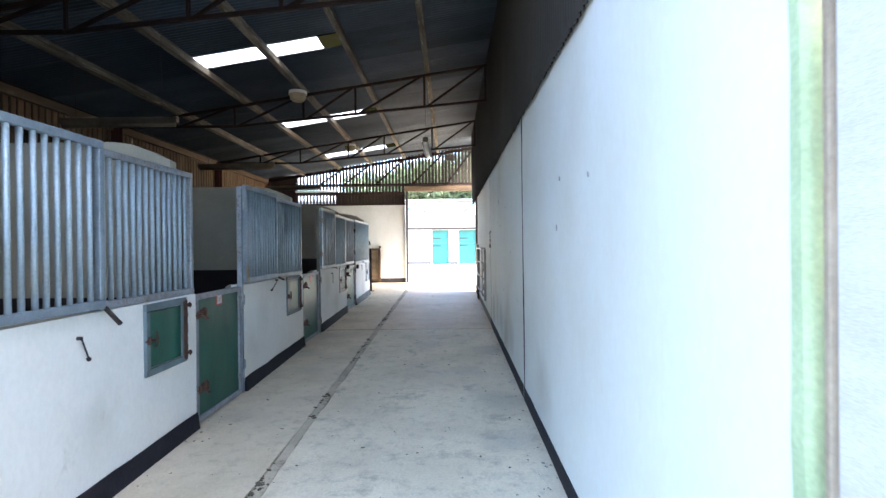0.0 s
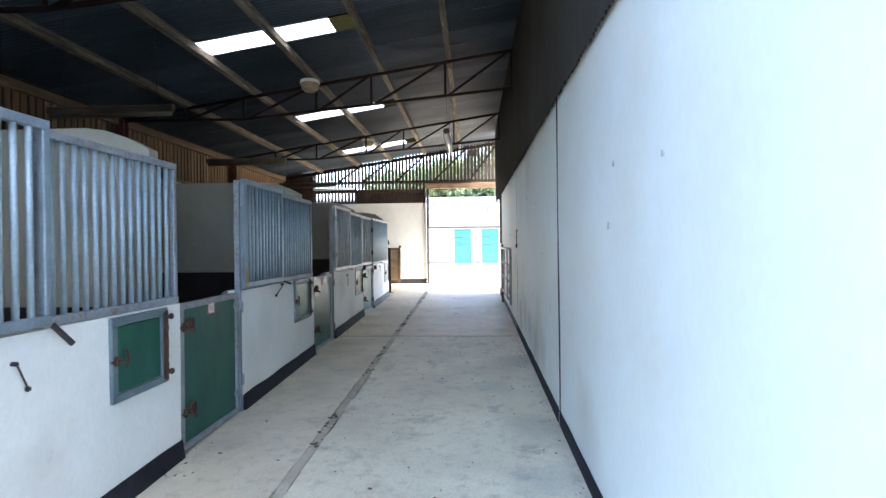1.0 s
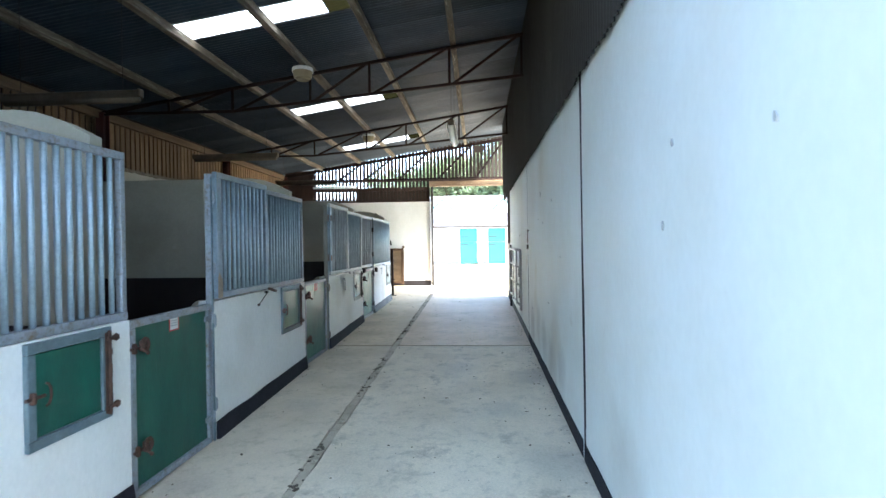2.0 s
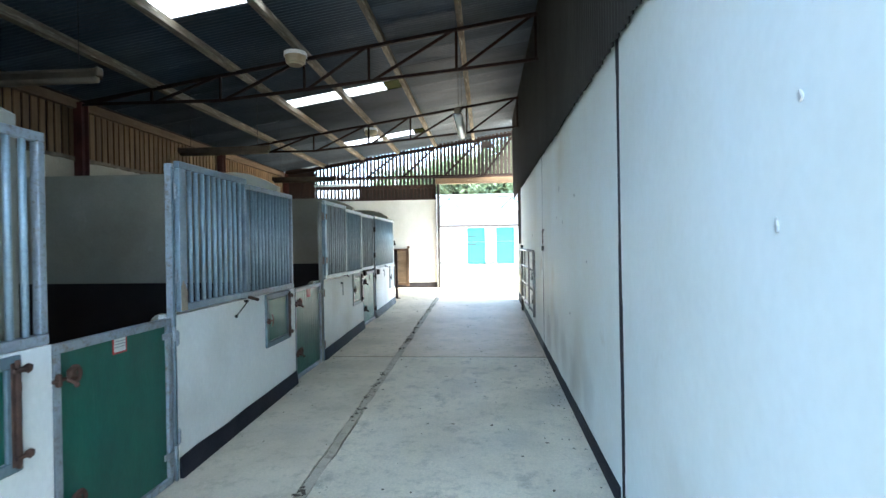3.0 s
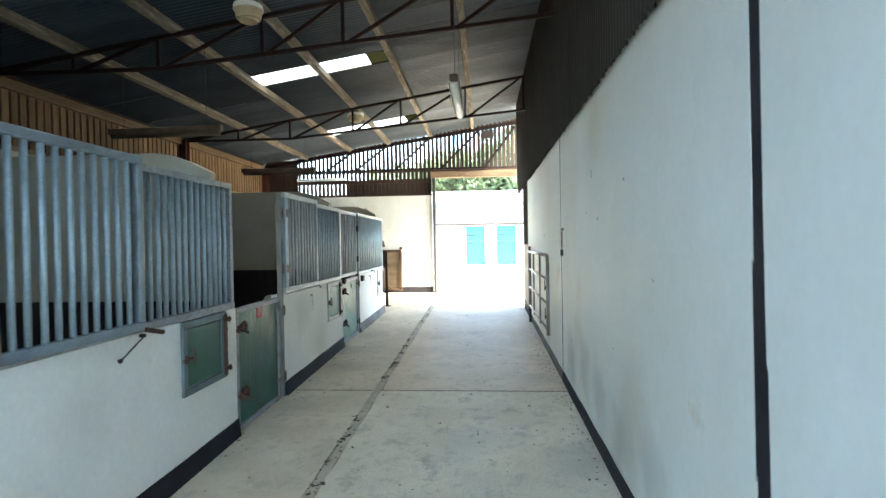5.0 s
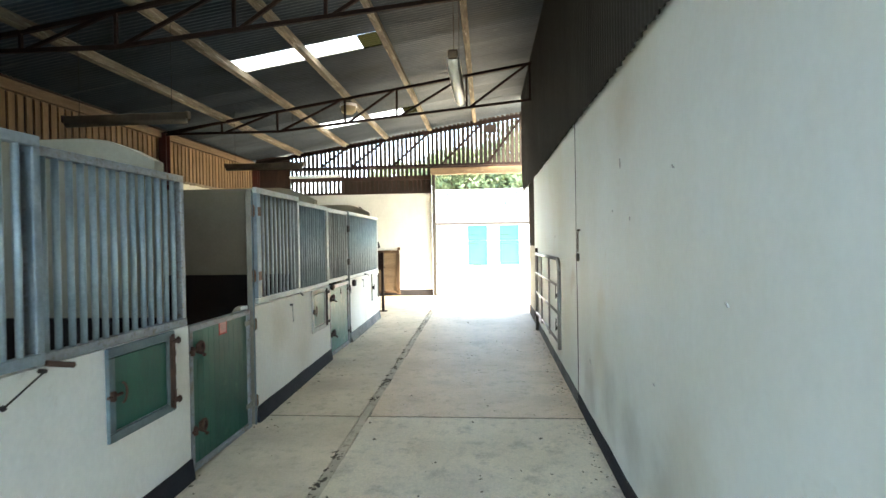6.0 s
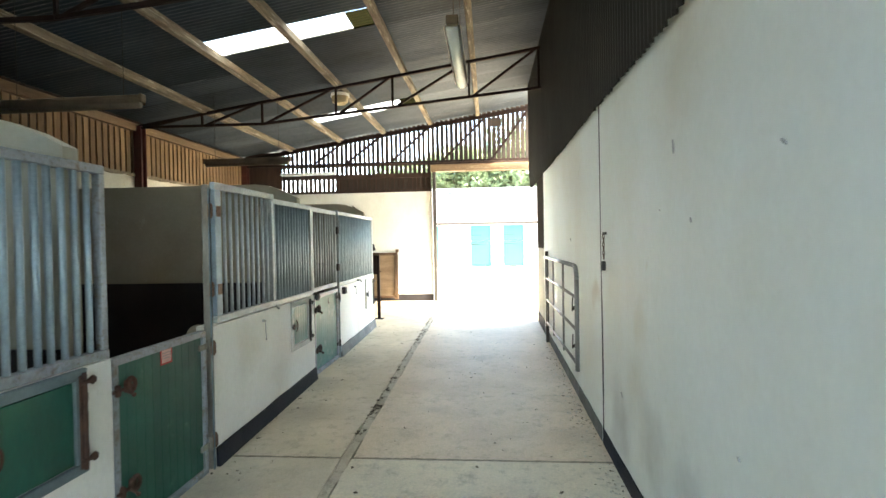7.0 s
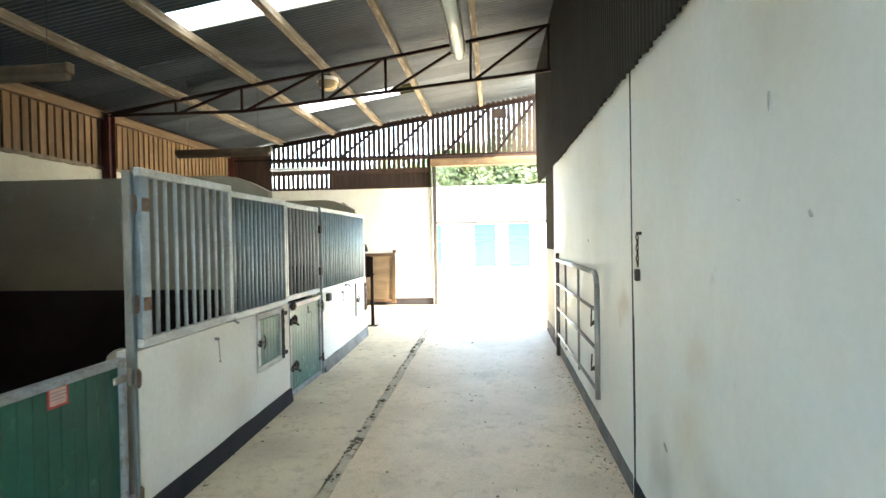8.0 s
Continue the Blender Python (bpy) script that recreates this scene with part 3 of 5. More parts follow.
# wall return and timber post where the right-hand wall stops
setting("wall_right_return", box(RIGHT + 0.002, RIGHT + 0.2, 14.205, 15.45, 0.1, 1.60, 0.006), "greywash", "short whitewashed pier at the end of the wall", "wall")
setting("trim_pier_foot", box(RIGHT - 0.008, RIGHT + 0.21, 14.21, 15.47, 0.1, 0.36, 0.004), "skirt", "black foot of the pier", "trim")
setting("trim_pier_post", box(RIGHT + 0.002, RIGHT + 0.2, 14.21, 15.45, 1.602, 2.95, 0.006), "postgrey", "dark timber post above the pier", "post")

# entrance side: painted timber edge and weathered door panel
own = bmesh.new()
ring = []
for i in range(61):
    z = -0.2 + 3.5 * i / 60
    a = 0.598 + 0.012 * max(0.0, z) + 0.006 * noise.noise((z * 3.0, 2.0, 0)) + 0.003 * noise.noise((z * 13.0, 5.0, 0))
    b = 0.660 + 0.003 * noise.noise((z * 4.0, 7.0, 0)) + 0.002 * noise.noise((z * 15.0, 1.0, 0))
    fx = RIGHT - 0.012 + 0.004 * noise.noise((z * 5.0, 3.0, 0))
    ring.append([own.verts.new(p) for p in ((RIGHT + 0.2, a, z), (fx, a + 0.004, z), (fx, b, z), (RIGHT + 0.2, b, z))])
for r0, r1 in zip(ring, ring[1:]):
    for q in range(4):
        own.faces.new((r0[q], r0[(q + 1) % 4], r1[(q + 1) % 4], r1[q]))
own.faces.new(ring[0])
own.faces.new(ring[-1][::-1])
bmesh.ops.recalc_face_normals(own, faces=own.faces[:])
setting("trim_entrance_edge", box(RIGHT + 0.004, RIGHT + 0.19, 0.560, 0.580, -0.2, 3.3, 0.003), "paleedge", "faded brown timber edge beside the entrance", "trim")
setting("trim_entrance", own, "jambgreen", "pale green painted timber edge of the entrance", "trim")
ed = thing("entrance_door", (0.86, 0.170, -0.22), "weathered beige sliding door panel pushed beside the entrance", "door")
for i in range(7):
    part("board", box(-0.015, 0.02, -0.94 + i * 0.19, -0.755 + i * 0.19, 0.0, 3.1, 0.004), "beige", ed)

# Unseen flank walls, added to block sun and low sky at the entrance.
setting("wall_outside", box(0.90, 1.1, -10.0, -0.78, -0.4, 7.8), "beige", "unseen tall wall added before the entrance to block sun and sky", "wall")
setting("wall_outside_upper", box(0.90, 1.1, -0.778, ROOF0 - 0.07, 3.42, 7.8), "beige", "unseen wall added above the entrance door to block sun", "wall")

# ---- left outer wall ----
wl_ = setting("wall_left", box(LEFT - 0.2, LEFT, NEAR, END + 0.2, -0.3, 3.055), "leftwash", "yellowed block wall behind the stables", "wall")
own = bmesh.new()
nn = int((END - NEAR) / 0.07)
lo, hi = [], []
for i in range(nn + 1):
    y = NEAR + 0.02 + (END - NEAR - 0.04) * i / nn
    lo.append(own.verts.new((LEFT + 0.002, y, 3.01 + 0.03 * noise.noise((y * 3.1, 4.0, 0)) + 0.02 * noise.noise((y * 11, 1.0, 0)))))
    hi.append(own.verts.new((LEFT + 0.002, y, 3.07 + 0.02 * noise.noise((y * 4.3, 9.0, 0)))))
for i in range(nn):
    own.faces.new((lo[i], lo[i + 1], hi[i + 1], hi[i]))
ext = bmesh.ops.extrude_face_region(own, geom=own.faces[:])
for v in ext["geom"]:
    if isinstance(v, bmesh.types.BMVert):
        v.co.x += 0.016
bmesh.ops.recalc_face_normals(own, faces=own.faces[:])
part("mortar_edge", own, "mortar", wl_, "ragged brown mortar along the wall head")
setting("wall_left_backing", box(LEFT - 0.09, LEFT - 0.06, NEAR, END, 3.06, 4.10), "steel", "dark sheeting behind the upper boards", "wall")
setting("trim_wall_plate", box(LEFT - 0.04, LEFT + 0.06, ROOF0, END, 3.82, 3.96, 0.008), "plate", "brown timber wall plate under the eaves", "trim")
for y in TRUSSES:
    col = thing("steel_column", (LEFT + 0.07, y, rise(y)), "dark red oxide steel column carrying a roof truss", "column", "steel columns")
    own = box(-0.07, 0.07, -0.075, -0.062, 0, 3.90 - rise(y))
    box(-0.07, 0.07, 0.062, 0.075, 0, 3.90 - rise(y), bm=own)
    box(-0.006, 0.006, -0.062, 0.062, 0, 3.90 - rise(y), bm=own)
    part("web", own, "red_steel", col)
    part("cap_plate", box(-0.08, 0.08, -0.085, 0.085, 3.90 - rise(y), 3.915 - rise(y), 0.002), "red_steel", col)

# ---- end wall ----
we = setting("wall_end", box(-6.62, -1.53, END, END + 0.2, -0.02, 3.03), "cream", "cream-washed end wall with a black foot", "wall")
part("skirting", box(-6.4, -1.525, END - 0.012, END - 0.001, 0.2, 0.42), "skirt", we, "black tarred skirting band")
setting("trim_door_post", box(-1.51, -1.43, END - 0.08, END + 0.06, 0.2, 3.51, 0.006), "postgrey", "dark grey timber door post of the yard doorway", "post")
setting("trim_lintel", box(-1.55, 1.20, END - 0.10, END + 0.06, 3.512, 3.69, 0.01), "lintel", "weathered timber lintel over the yard doorway", "lintel")
slatwall = setting("wall_end_upper", box(-6.4, 1.2, END + 0.065, END + 0.085, 3.71, 3.78), "darkwood", "dark upright slats with daylight between, above the end wall", "slatted wall")
part("rail", box(-5.5, -1.55, END + 0.02, END + 0.055, 3.40, 3.515), "darkwood", slatwall)
part("rail", box(-5.5, -1.55, END + 0.02, END + 0.055, 3.035, 3.10), "darkwood", slatwall)
part("stud", box(-4.03, -3.95, END + 0.02, END + 0.055, 3.101, 3.399), "darkwood", slatwall)
part("closed_sheet", box(-3.97, -1.55, END + 0.10, END + 0.11, 3.04, 3.44), "darkwood", slatwall, "brown sheet closing the lower gaps")
part("corner_sheet", box(-6.42, -5.44, END - 0.02, END + 0.01, 3.04, 4.12), "darkwood", slatwall, "dark red-brown sheet in the corner")
part("patch_board", box(-0.10, 0.24, END + 0.02, END + 0.045, 4.61, 4.83), "slat", slatwall, "small brown board nailed over the slats")

# ---- roof ----
# Unseen boarding, added to keep entrance light off stables and roof.
setting("wall_near_gable", box(LEFT - 0.1, ENTRY, NEAR - 0.08, NEAR - 0.02, -0.3, 4.62), "darkwood", "unseen boarding added to keep sky light out of the first stable", "wall")
setting("wall_near_side", box(ENTRY - 0.05, ENTRY, NEAR - 0.018, ROOF0 - 0.062, 4.40, 4.71), "darkwood", "unseen boarding added beside the entrance to shut out sky light", "wall")
setting("wall_near_header", box(ENTRY + 0.002, 1.05, ROOF0 - 0.06, ROOF0, 4.50, roof_z(ENTRY) - 0.01), "darkwood", "unseen boarding added over the entrance to darken the roof", "wall")
SKY = [(7.50, 7.97), (11.79, 12.27), (16.02, 16.56)]
SX0, SX1 = -3.99, -1.95


def corrugated(x0, x1, y0, y1, lift=0.0, cols=1, gap=None):
    """Corrugated sheet; gap is the seed of the places where its far side lap stands open."""
    own = bmesh.new()
    nn = max(6, int(round((y1 - y0) / (0.076 / 6))))
    rows = []
    for i in range(nn + 1):
        y = y0 + (y1 - y0) * i / nn
        dz = 0.0095 * math.sin(y / 0.076 * 2 * math.pi) + lift
        r = []
        for k in range(cols + 1):
            x = x0 + (x1 - x0) * k / cols
            slit = 0.0
            if gap is not None and i == nn:
                open_ = noise.noise((x * 1.7, gap * 7.3, 0.4))
                slit = 0.0215 + 0.003 * open_ if open_ > 0.2 else -0.004
            r.append(own.verts.new((x, y - slit, roof_z(x) + dz)))
        rows.append(r)
    for i in range(nn):
        for k in range(cols):
            own.faces.new((rows[i][k], rows[i][k + 1], rows[i + 1][k + 1], rows[i + 1][k]))
    return own


roof_bm = bmesh.new()
# Unseen roof strip added over the first stable to keep sky light off.
add(roof_bm, corrugated(-7.0, ENTRY, NEAR - 0.1, ROOF0 - 0.002, 0.0))
SHEET = 0.608
y, k_ = ROOF0, 0
while y < END + 0.4:
    y1 = min(y + SHEET, END + 0.4)
    for x0, x1 in ((-7.0, -3.90), (SX1 + 0.31, 1.25)):
        add(roof_bm, corrugated(x0, x1, y, y1 + 0.02, 0.004 * noise.noise((k_ * 3.7, x0, 0.5)), 28, k_ + x0 if k_ % 2 else None))
    y, k_ = y1, k_ + 1
edges_ = [ROOF0] + [v for s in SKY for v in s] + [END + 0.4]
for i in range(0, len(edges_), 2):
    add(roof_bm, corrugated(SX0, SX1 + 0.33, edges_[i], edges_[i + 1], 0.022))
setting("ceiling", roof_bm, "roof", "dark blue-grey corrugated roof sheeting seen from below", "roof")
for y0, y1 in SKY:
    r_ = setting("rooflight", corrugated(SX0, SX1, y0 - 0.02, y1 + 0.02, 0.016), "rooflight", "bright translucent corrugated rooflight sheet", "rooflight")
    part("yellowed_end", corrugated(SX1 + 0.002, SX1 + 0.33, y0 - 0.02, y1 + 0.02, 0.016), "yellowed", r_, "yellowed strip at the upper end")

for x in (-5.13, -3.86, -2.73, -1.55, -0.36):
    own = box(-0.045, 0.045, ROOF0 + 0.05, END + 0.25, -0.135, -0.012, 0.006)
    own.transform(Matrix.Translation((x, 0, roof_z(x) - 0.010)) @ Matrix.Rotation(-math.atan(0.154), 4, "Y"))
    tagged(new("purlin", mesh_of(own, "purlin", M["purlin"])), "weathered pale timber purlin under the roof sheets", "purlin", "roof purlins", kind="structure")

# ---- trusses ----
def chord_z(x):
    return 4.862 + 0.149 * x


def low_z(x):
    return 3.88 + 0.090 * (x + 4.06) if x > -4.06 else 3.88 + 0.008 * (-4.06 - x)


NODES = (-5.17, -4.06, -2.73, -1.73, -0.41, 0.76)
truss = thing("roof_truss", (0, TRUSSES[0], 0), "dark rusty angle-iron roof truss spanning the aisle and stables", "roof truss", "roof trusses")
part("top_chord", bar_between((-6.40, 0, chord_z(-6.40)), (0.80, 0, chord_z(0.80)), 0.055, 0.05), "steel", truss)
part("bottom_chord", bar_between((-4.06, 0, low_z(-4.06)), (0.80, 0, low_z(0.80)), 0.045, 0.045), "steel", truss)
part("bottom_chord", bar_between((-6.40, 0, low_z(-6.40)), (-4.06, 0, low_z(-4.06)), 0.045, 0.045), "steel", truss)
prev = -6.25
for x in NODES:
    part("post", bar_between((x, 0, low_z(x)), (x, 0, chord_z(x)), 0.038, 0.038), "steel", truss)
    part("diagonal", bar_between((prev + 0.05, 0, low_z(prev)), (x - 0.03, 0, chord_z(x)), 0.040, 0.040), "steel", truss)
    prev = x
for y in TRUSSES[1:3]:
    copy_thing(truss, pose(0, y, 0))
gable = thing("gable_frame", (0, TRUSSES[3], 0), "dark steel gable frame in front of the slatted end wall", "roof truss")
part("top_chord", bar_between((-6.40, 0, chord_z(-6.40)), (1.1, 0, chord_z(1.1)), 0.06, 0.10), "steel", gable)
part("tie", bar_between((-6.4, 0, 3.76), (1.1, 0, 3.76), 0.055, 0.045), "steel", gable)
for x0, x1 in ((-4.55, -3.75), (-3.70, -2.75), (-2.55, -1.55), (-1.25, -0.12), (-0.02, 0.93)):
    part("diagonal", bar_between((x0, 0, 3.76), (x1, 0, chord_z(x1)), 0.045, 0.055), "steel", gable)

# ---- stables ----
def wall_box(y0, y1, z0=-0.3, z1=SILL - 0.004, seed=0):
    own = bmesh.new()
    ny, nz = max(3, int((y1 - y0) / 0.15)), 8
    f = [[own.verts.new((FRONT + 0.006 * noise.noise((y0 + (y1 - y0) * i / ny, z0 + (z1 - z0) * j / nz, seed)), y0 + (y1 - y0) * i / ny, z0 + (z1 - z0) * j / nz)) for i in range(ny + 1)] for j in range(nz + 1)]
    for j in range(nz):
        for i in range(ny):
            own.faces.new((f[j][i], f[j][i + 1], f[j + 1][i + 1], f[j + 1][i]))
    ext = bmesh.ops.extrude_edge_only(own, edges=[e for e in own.edges if e.is_boundary])
    for v in ext["geom"]:
        if isinstance(v, bmesh.types.BMVert):
            v.co.x = BACK
    bmesh.ops.contextual_create(own, geom=[e for e in own.edges if e.is_boundary])
    bmesh.ops.recalc_face_normals(own, faces=own.faces[:])
    return own


def skirting(y0, y1, seed):
    own = bmesh.new()
    nn = max(3, int((y1 - y0) / 0.1))
    lo, hi = [], []
    for i in range(nn + 1):
        y = y0 + (y1 - y0) * i / nn
        lo.append(own.verts.new((FRONT + 0.038, y, rise(y) - 0.02)))
        hi.append(own.verts.new((FRONT + 0.014, y, rise(y) + 0.15 + 0.014 * noise.noise((y * 2.2, seed, 0)))))
    for i in range(nn):
        own.faces.new((lo[i], lo[i + 1], hi[i + 1], hi[i]))
    ext = bmesh.ops.extrude_edge_only(own, edges=[e for e in own.edges if e.is_boundary])
    for v in ext["geom"]:
        if isinstance(v, bmesh.types.BMVert):
            v.co.x = FRONT + 0.001
    return own


BAR = mesh_of(rod((0, 0, 0), (0, 0, 1), 0.018, 10), "bar", M["bar"], True)


BAR_PALE = mesh_of(rod((0, 0, 0), (0, 0, 1), 0.0135, 10), "bar", M["palebar"], True)


def bars(parent, x, y0, y1, z0, z1, pitch, mesh=None):
    n = max(2, int(round((y1 - y0) / pitch)))
    for i in range(1, n):
        ob = new("bar", mesh or BAR)
        ob.parent = parent
        ob.location, ob.scale = (x + 0.002 * math.sin(i * 2.7), y0 + (y1 - y0) * i / n + 0.003 * math.sin(i * 5.1), z0), (1, 1, z1 - z0)


def grille(y0, y1, coat="galvdirty"):
    """A fixed barred panel; its base is at the sill."""
    g = thing("stall_grille", (FRONT - 0.035, y0, SILL), "galvanised barred grille fixed on the stable wall", "stable grille", "stall grilles")
    w, h = y1 - y0, TOP - SILL
    part("bottom_rail", box(-0.03, 0.03, 0, w, 0.0, 0.055, 0.004), coat, g)
    part("top_rail", box(-0.025, 0.025, 0, w, h - 0.05, h, 0.004), coat, g)
    for y in (0.0, w - 0.045):
        part("stile", box(-0.024, 0.024, y, y + 0.045, 0.056, h - 0.051, 0.004), coat, g)
    bars(g, 0, 0.03, w - 0.03, 0.05, h - 0.045, 0.100 if coat == "palegrey" else 0.085, BAR_PALE if coat == "palegrey" else BAR)
    return g


def hinge(parent, y, z, x=0.0, material="galv", l=0.09):
    own = rod((x + 0.022, y, z - 0.05), (x + 0.022, y, z + 0.05), 0.014, 8)
    box(x - 0.005, x + 0.012, y - 0.005, y + l, z - 0.028, z + 0.028, 0.003, bm=own)
    return part("hinge", own, material, parent)


def upper_door(y0, y1, at_wall=True):
    """A barred upper door; hinged at its low-y side when folded back."""
    g = thing("upper_stable_door", (FRONT + 0.018 if at_wall else FRONT - 0.035, y0, SILL + 0.02), "barred galvanised upper stable door", "stable door", "upper stable doors")
    w, h = y1 - y0, TOP - SILL + (0.012 if at_wall else -0.03)
    for name, (a, b, c, d) in (("bottom_rail", (0, w, 0, 0.055)), ("top_rail", (0, w, h - 0.055, h)), ("stile", (0, 0.092 if at_wall else 0.05, 0.056, h - 0.056)), ("stile", (w - 0.05, w, 0.056, h - 0.056))):
        part(name, box(-0.022, 0.022, a, b, c, d, 0.005), ("galv" if name == "stile" and a == 0 and at_wall else "galvpale") if y0 > 8.5 else "galv", g)
    bars(g, 0, 0.08 if at_wall else 0.06, w - 0.035, 0.05, h - 0.05, 0.104 if y0 > 8.5 else 0.092, BAR_PALE if y0 > 8.5 else BAR)
    if at_wall and y0 < 8.5:
        own = bmesh.new()
        rows_ = []
        for i in range(9):
            y = 0.004 + 0.084 * i / 8
            top = 0.20 + 0.07 * noise.noise((y * 40.0, y0, 0.7)) + 0.05 * noise.noise((y * 110.0, y0, 2.0))
            rows_.append([own.verts.new((x_, y, z_)) for x_, z_ in ((0.0215, 0.004), (0.0235, 0.004), (0.0235, top), (0.0215, top))])
        for r0, r1 in zip(rows_, rows_[1:]):
            for q in range(4):
                own.faces.new((r0[q], r1[q], r1[(q + 1) % 4], r0[(q + 1) % 4]))
        own.faces.new(rows_[0])
        own.faces.new(rows_[-1][::-1])
        bmesh.ops.recalc_face_normals(own, faces=own.faces[:])
        part("worn_paint", own, "paleedge", g, "bare beige patch where the paint has worn off")
    return g


def bolt(parent, y, z, material="rust", l=0.17, seed=0):
    """A sliding bolt with keeps and a bent knob."""
    b = part("bolt", rod((0.045, y - 0.07, z), (0.045, y - 0.07 + l, z), 0.011, 8), material, parent, "rusty sliding bolt")
    own = box(0.022, 0.06, y - 0.045, y - 0.015, z - 0.035, z + 0.035, 0.008)
    box(0.022, 0.06, y + 0.04, y + 0.07, z - 0.03, z + 0.03, 0.008, bm=own)
    part("keep", own, material, b)
    own = rod((0.045, y + 0.02, z), (0.095, y + 0.03, z - 0.03), 0.009, 6)
    add(own, blob((0.1, y + 0.03, z - 0.035), 0.016, seed=seed, sub=1))
    part("knob", own, material, b)
    own = bmesh.new()
    for k in range(14):
        a0, a1 = 2 * math.pi * k / 14, 2 * math.pi * (k + 1) / 14
        rod((0.052, y + 0.075 + 0.038 * math.cos(a0), z + 0.012 + 0.042 * math.sin(a0)), (0.050, y + 0.075 + 0.038 * math.cos(a1), z + 0.012 + 0.042 * math.sin(a1)), 0.0125, 7, bm=own)
    box(0.018, 0.045, y + 0.045, y + 0.105, z - 0.02, z + 0.045, 0.010, bm=own)
    part("hasp_ring", own, material, b, "rusted ring and hasp plate")
    return b


def notice(parent, y, z, w=0.105, h=0.115, x=0.028, sheet="paper"):
    nt = part("notice", box(x, x + 0.002, y - w / 2, y + w / 2, z - h / 2, z + h / 2), "redprint", parent, "small white notice with a red border")
    part("sheet", box(x + 0.0022, x + 0.003, y - w / 2 + 0.013, y + w / 2 - 0.013, z - h / 2 + 0.012, z + h / 2 - 0.018), sheet, nt)
    for k in range(3):
        part("line", box(x + 0.0031, x + 0.0036, y - w / 2 + 0.016, y + w / 2 - 0.016 - 0.01 * (k == 2), z + 0.018 - k * 0.018, z + 0.023 - k * 0.018), "ink", nt)


def lower_door(y0, y1, planked, index):
    d = thing("lower_stable_door", (FRONT - 0.035, y0, rise((y0 + y1) / 2) + 0.015), "closed green lower stable door in a grey steel frame" if not planked else "closed faded green planked lower stable door in a grey frame", "stable door", "lower stable doors")
    w, h = y1 - y0, SILL - rise((y0 + y1) / 2) - 0.03
    e = (0.055, 0.05, 0.045, 0.05)[index]
    part("frame_rail", box(-0.02, 0.035, 0.01, w - 0.01, h - e, h, 0.004), "galvdirty" if index else "framegrey", d)
    part("frame_rail", box(-0.02, 0.035, 0.01, w - 0.01, 0, e, 0.004), "galvdirty" if index else "framegrey", d)
    part("frame_stile", box(-0.02, 0.0352, 0.01, 0.01 + e, e + 0.001, h - e - 0.001, 0.004), "galvdirty" if index else "framegrey", d)
    part("frame_stile", box(-0.02, 0.0352, w - 0.01 - e, w - 0.01, e + 0.001, h - e - 0.001, 0.004), "galvdirty" if index else "framegrey", d)
    if planked:
        n = 11
        a, b = 0.01 + e + 0.002, w - 0.012 - e
        for i in range(n):
            part("plank", box(-0.012, 0.016, a + (b - a) * i / n + 0.0006, a + (b - a) * (i + 1) / n - 0.0006, e + 0.002, h - e - 0.002, 0.002), "green2" if index == 3 else "green3", d)
        part("backing", box(-0.016, -0.013, a, b, e + 0.002, h - e - 0.002), "green", d)
    else:
        part("sheet", box(-0.012, 0.016, 0.012 + e, w - 0.012 - e, e + 0.002, h - e - 0.002, 0.003), "green", d)
    mt = "rust" if index < 3 else "iron"
    bolt(d, 0.06, h - 0.19, mt, seed=index)
    bolt(d, 0.08, 0.31, mt, 0.15, seed=index + 4)
    for z in (h - 0.12, 0.22):
        own = rod((0.05, w - 0.005, z - 0.05), (0.05, w - 0.005, z + 0.05), 0.013, 8)
        box(0.0355, 0.05, w - 0.13, w - 0.005, z - 0.022, z + 0.022, 0.004, bm=own)
        part("hinge", own, ("framegrey", "galvdirty", "weathered", "iron")[index], d)
    if index != 3:
        notice(d, 0.54, h - 0.090, w=0.13, h=0.115, x=0.0165, sheet="paper" if index < 2 else "pinkpaper")
    else:
        own = box(0.017, 0.024, 0.62, 0.628, h - 0.17, h - 0.09)
        box(0.017, 0.024, 0.628, 0.70, h - 0.17, h - 0.162, bm=own)
        part("bracket", own, "iron", d)
    return d


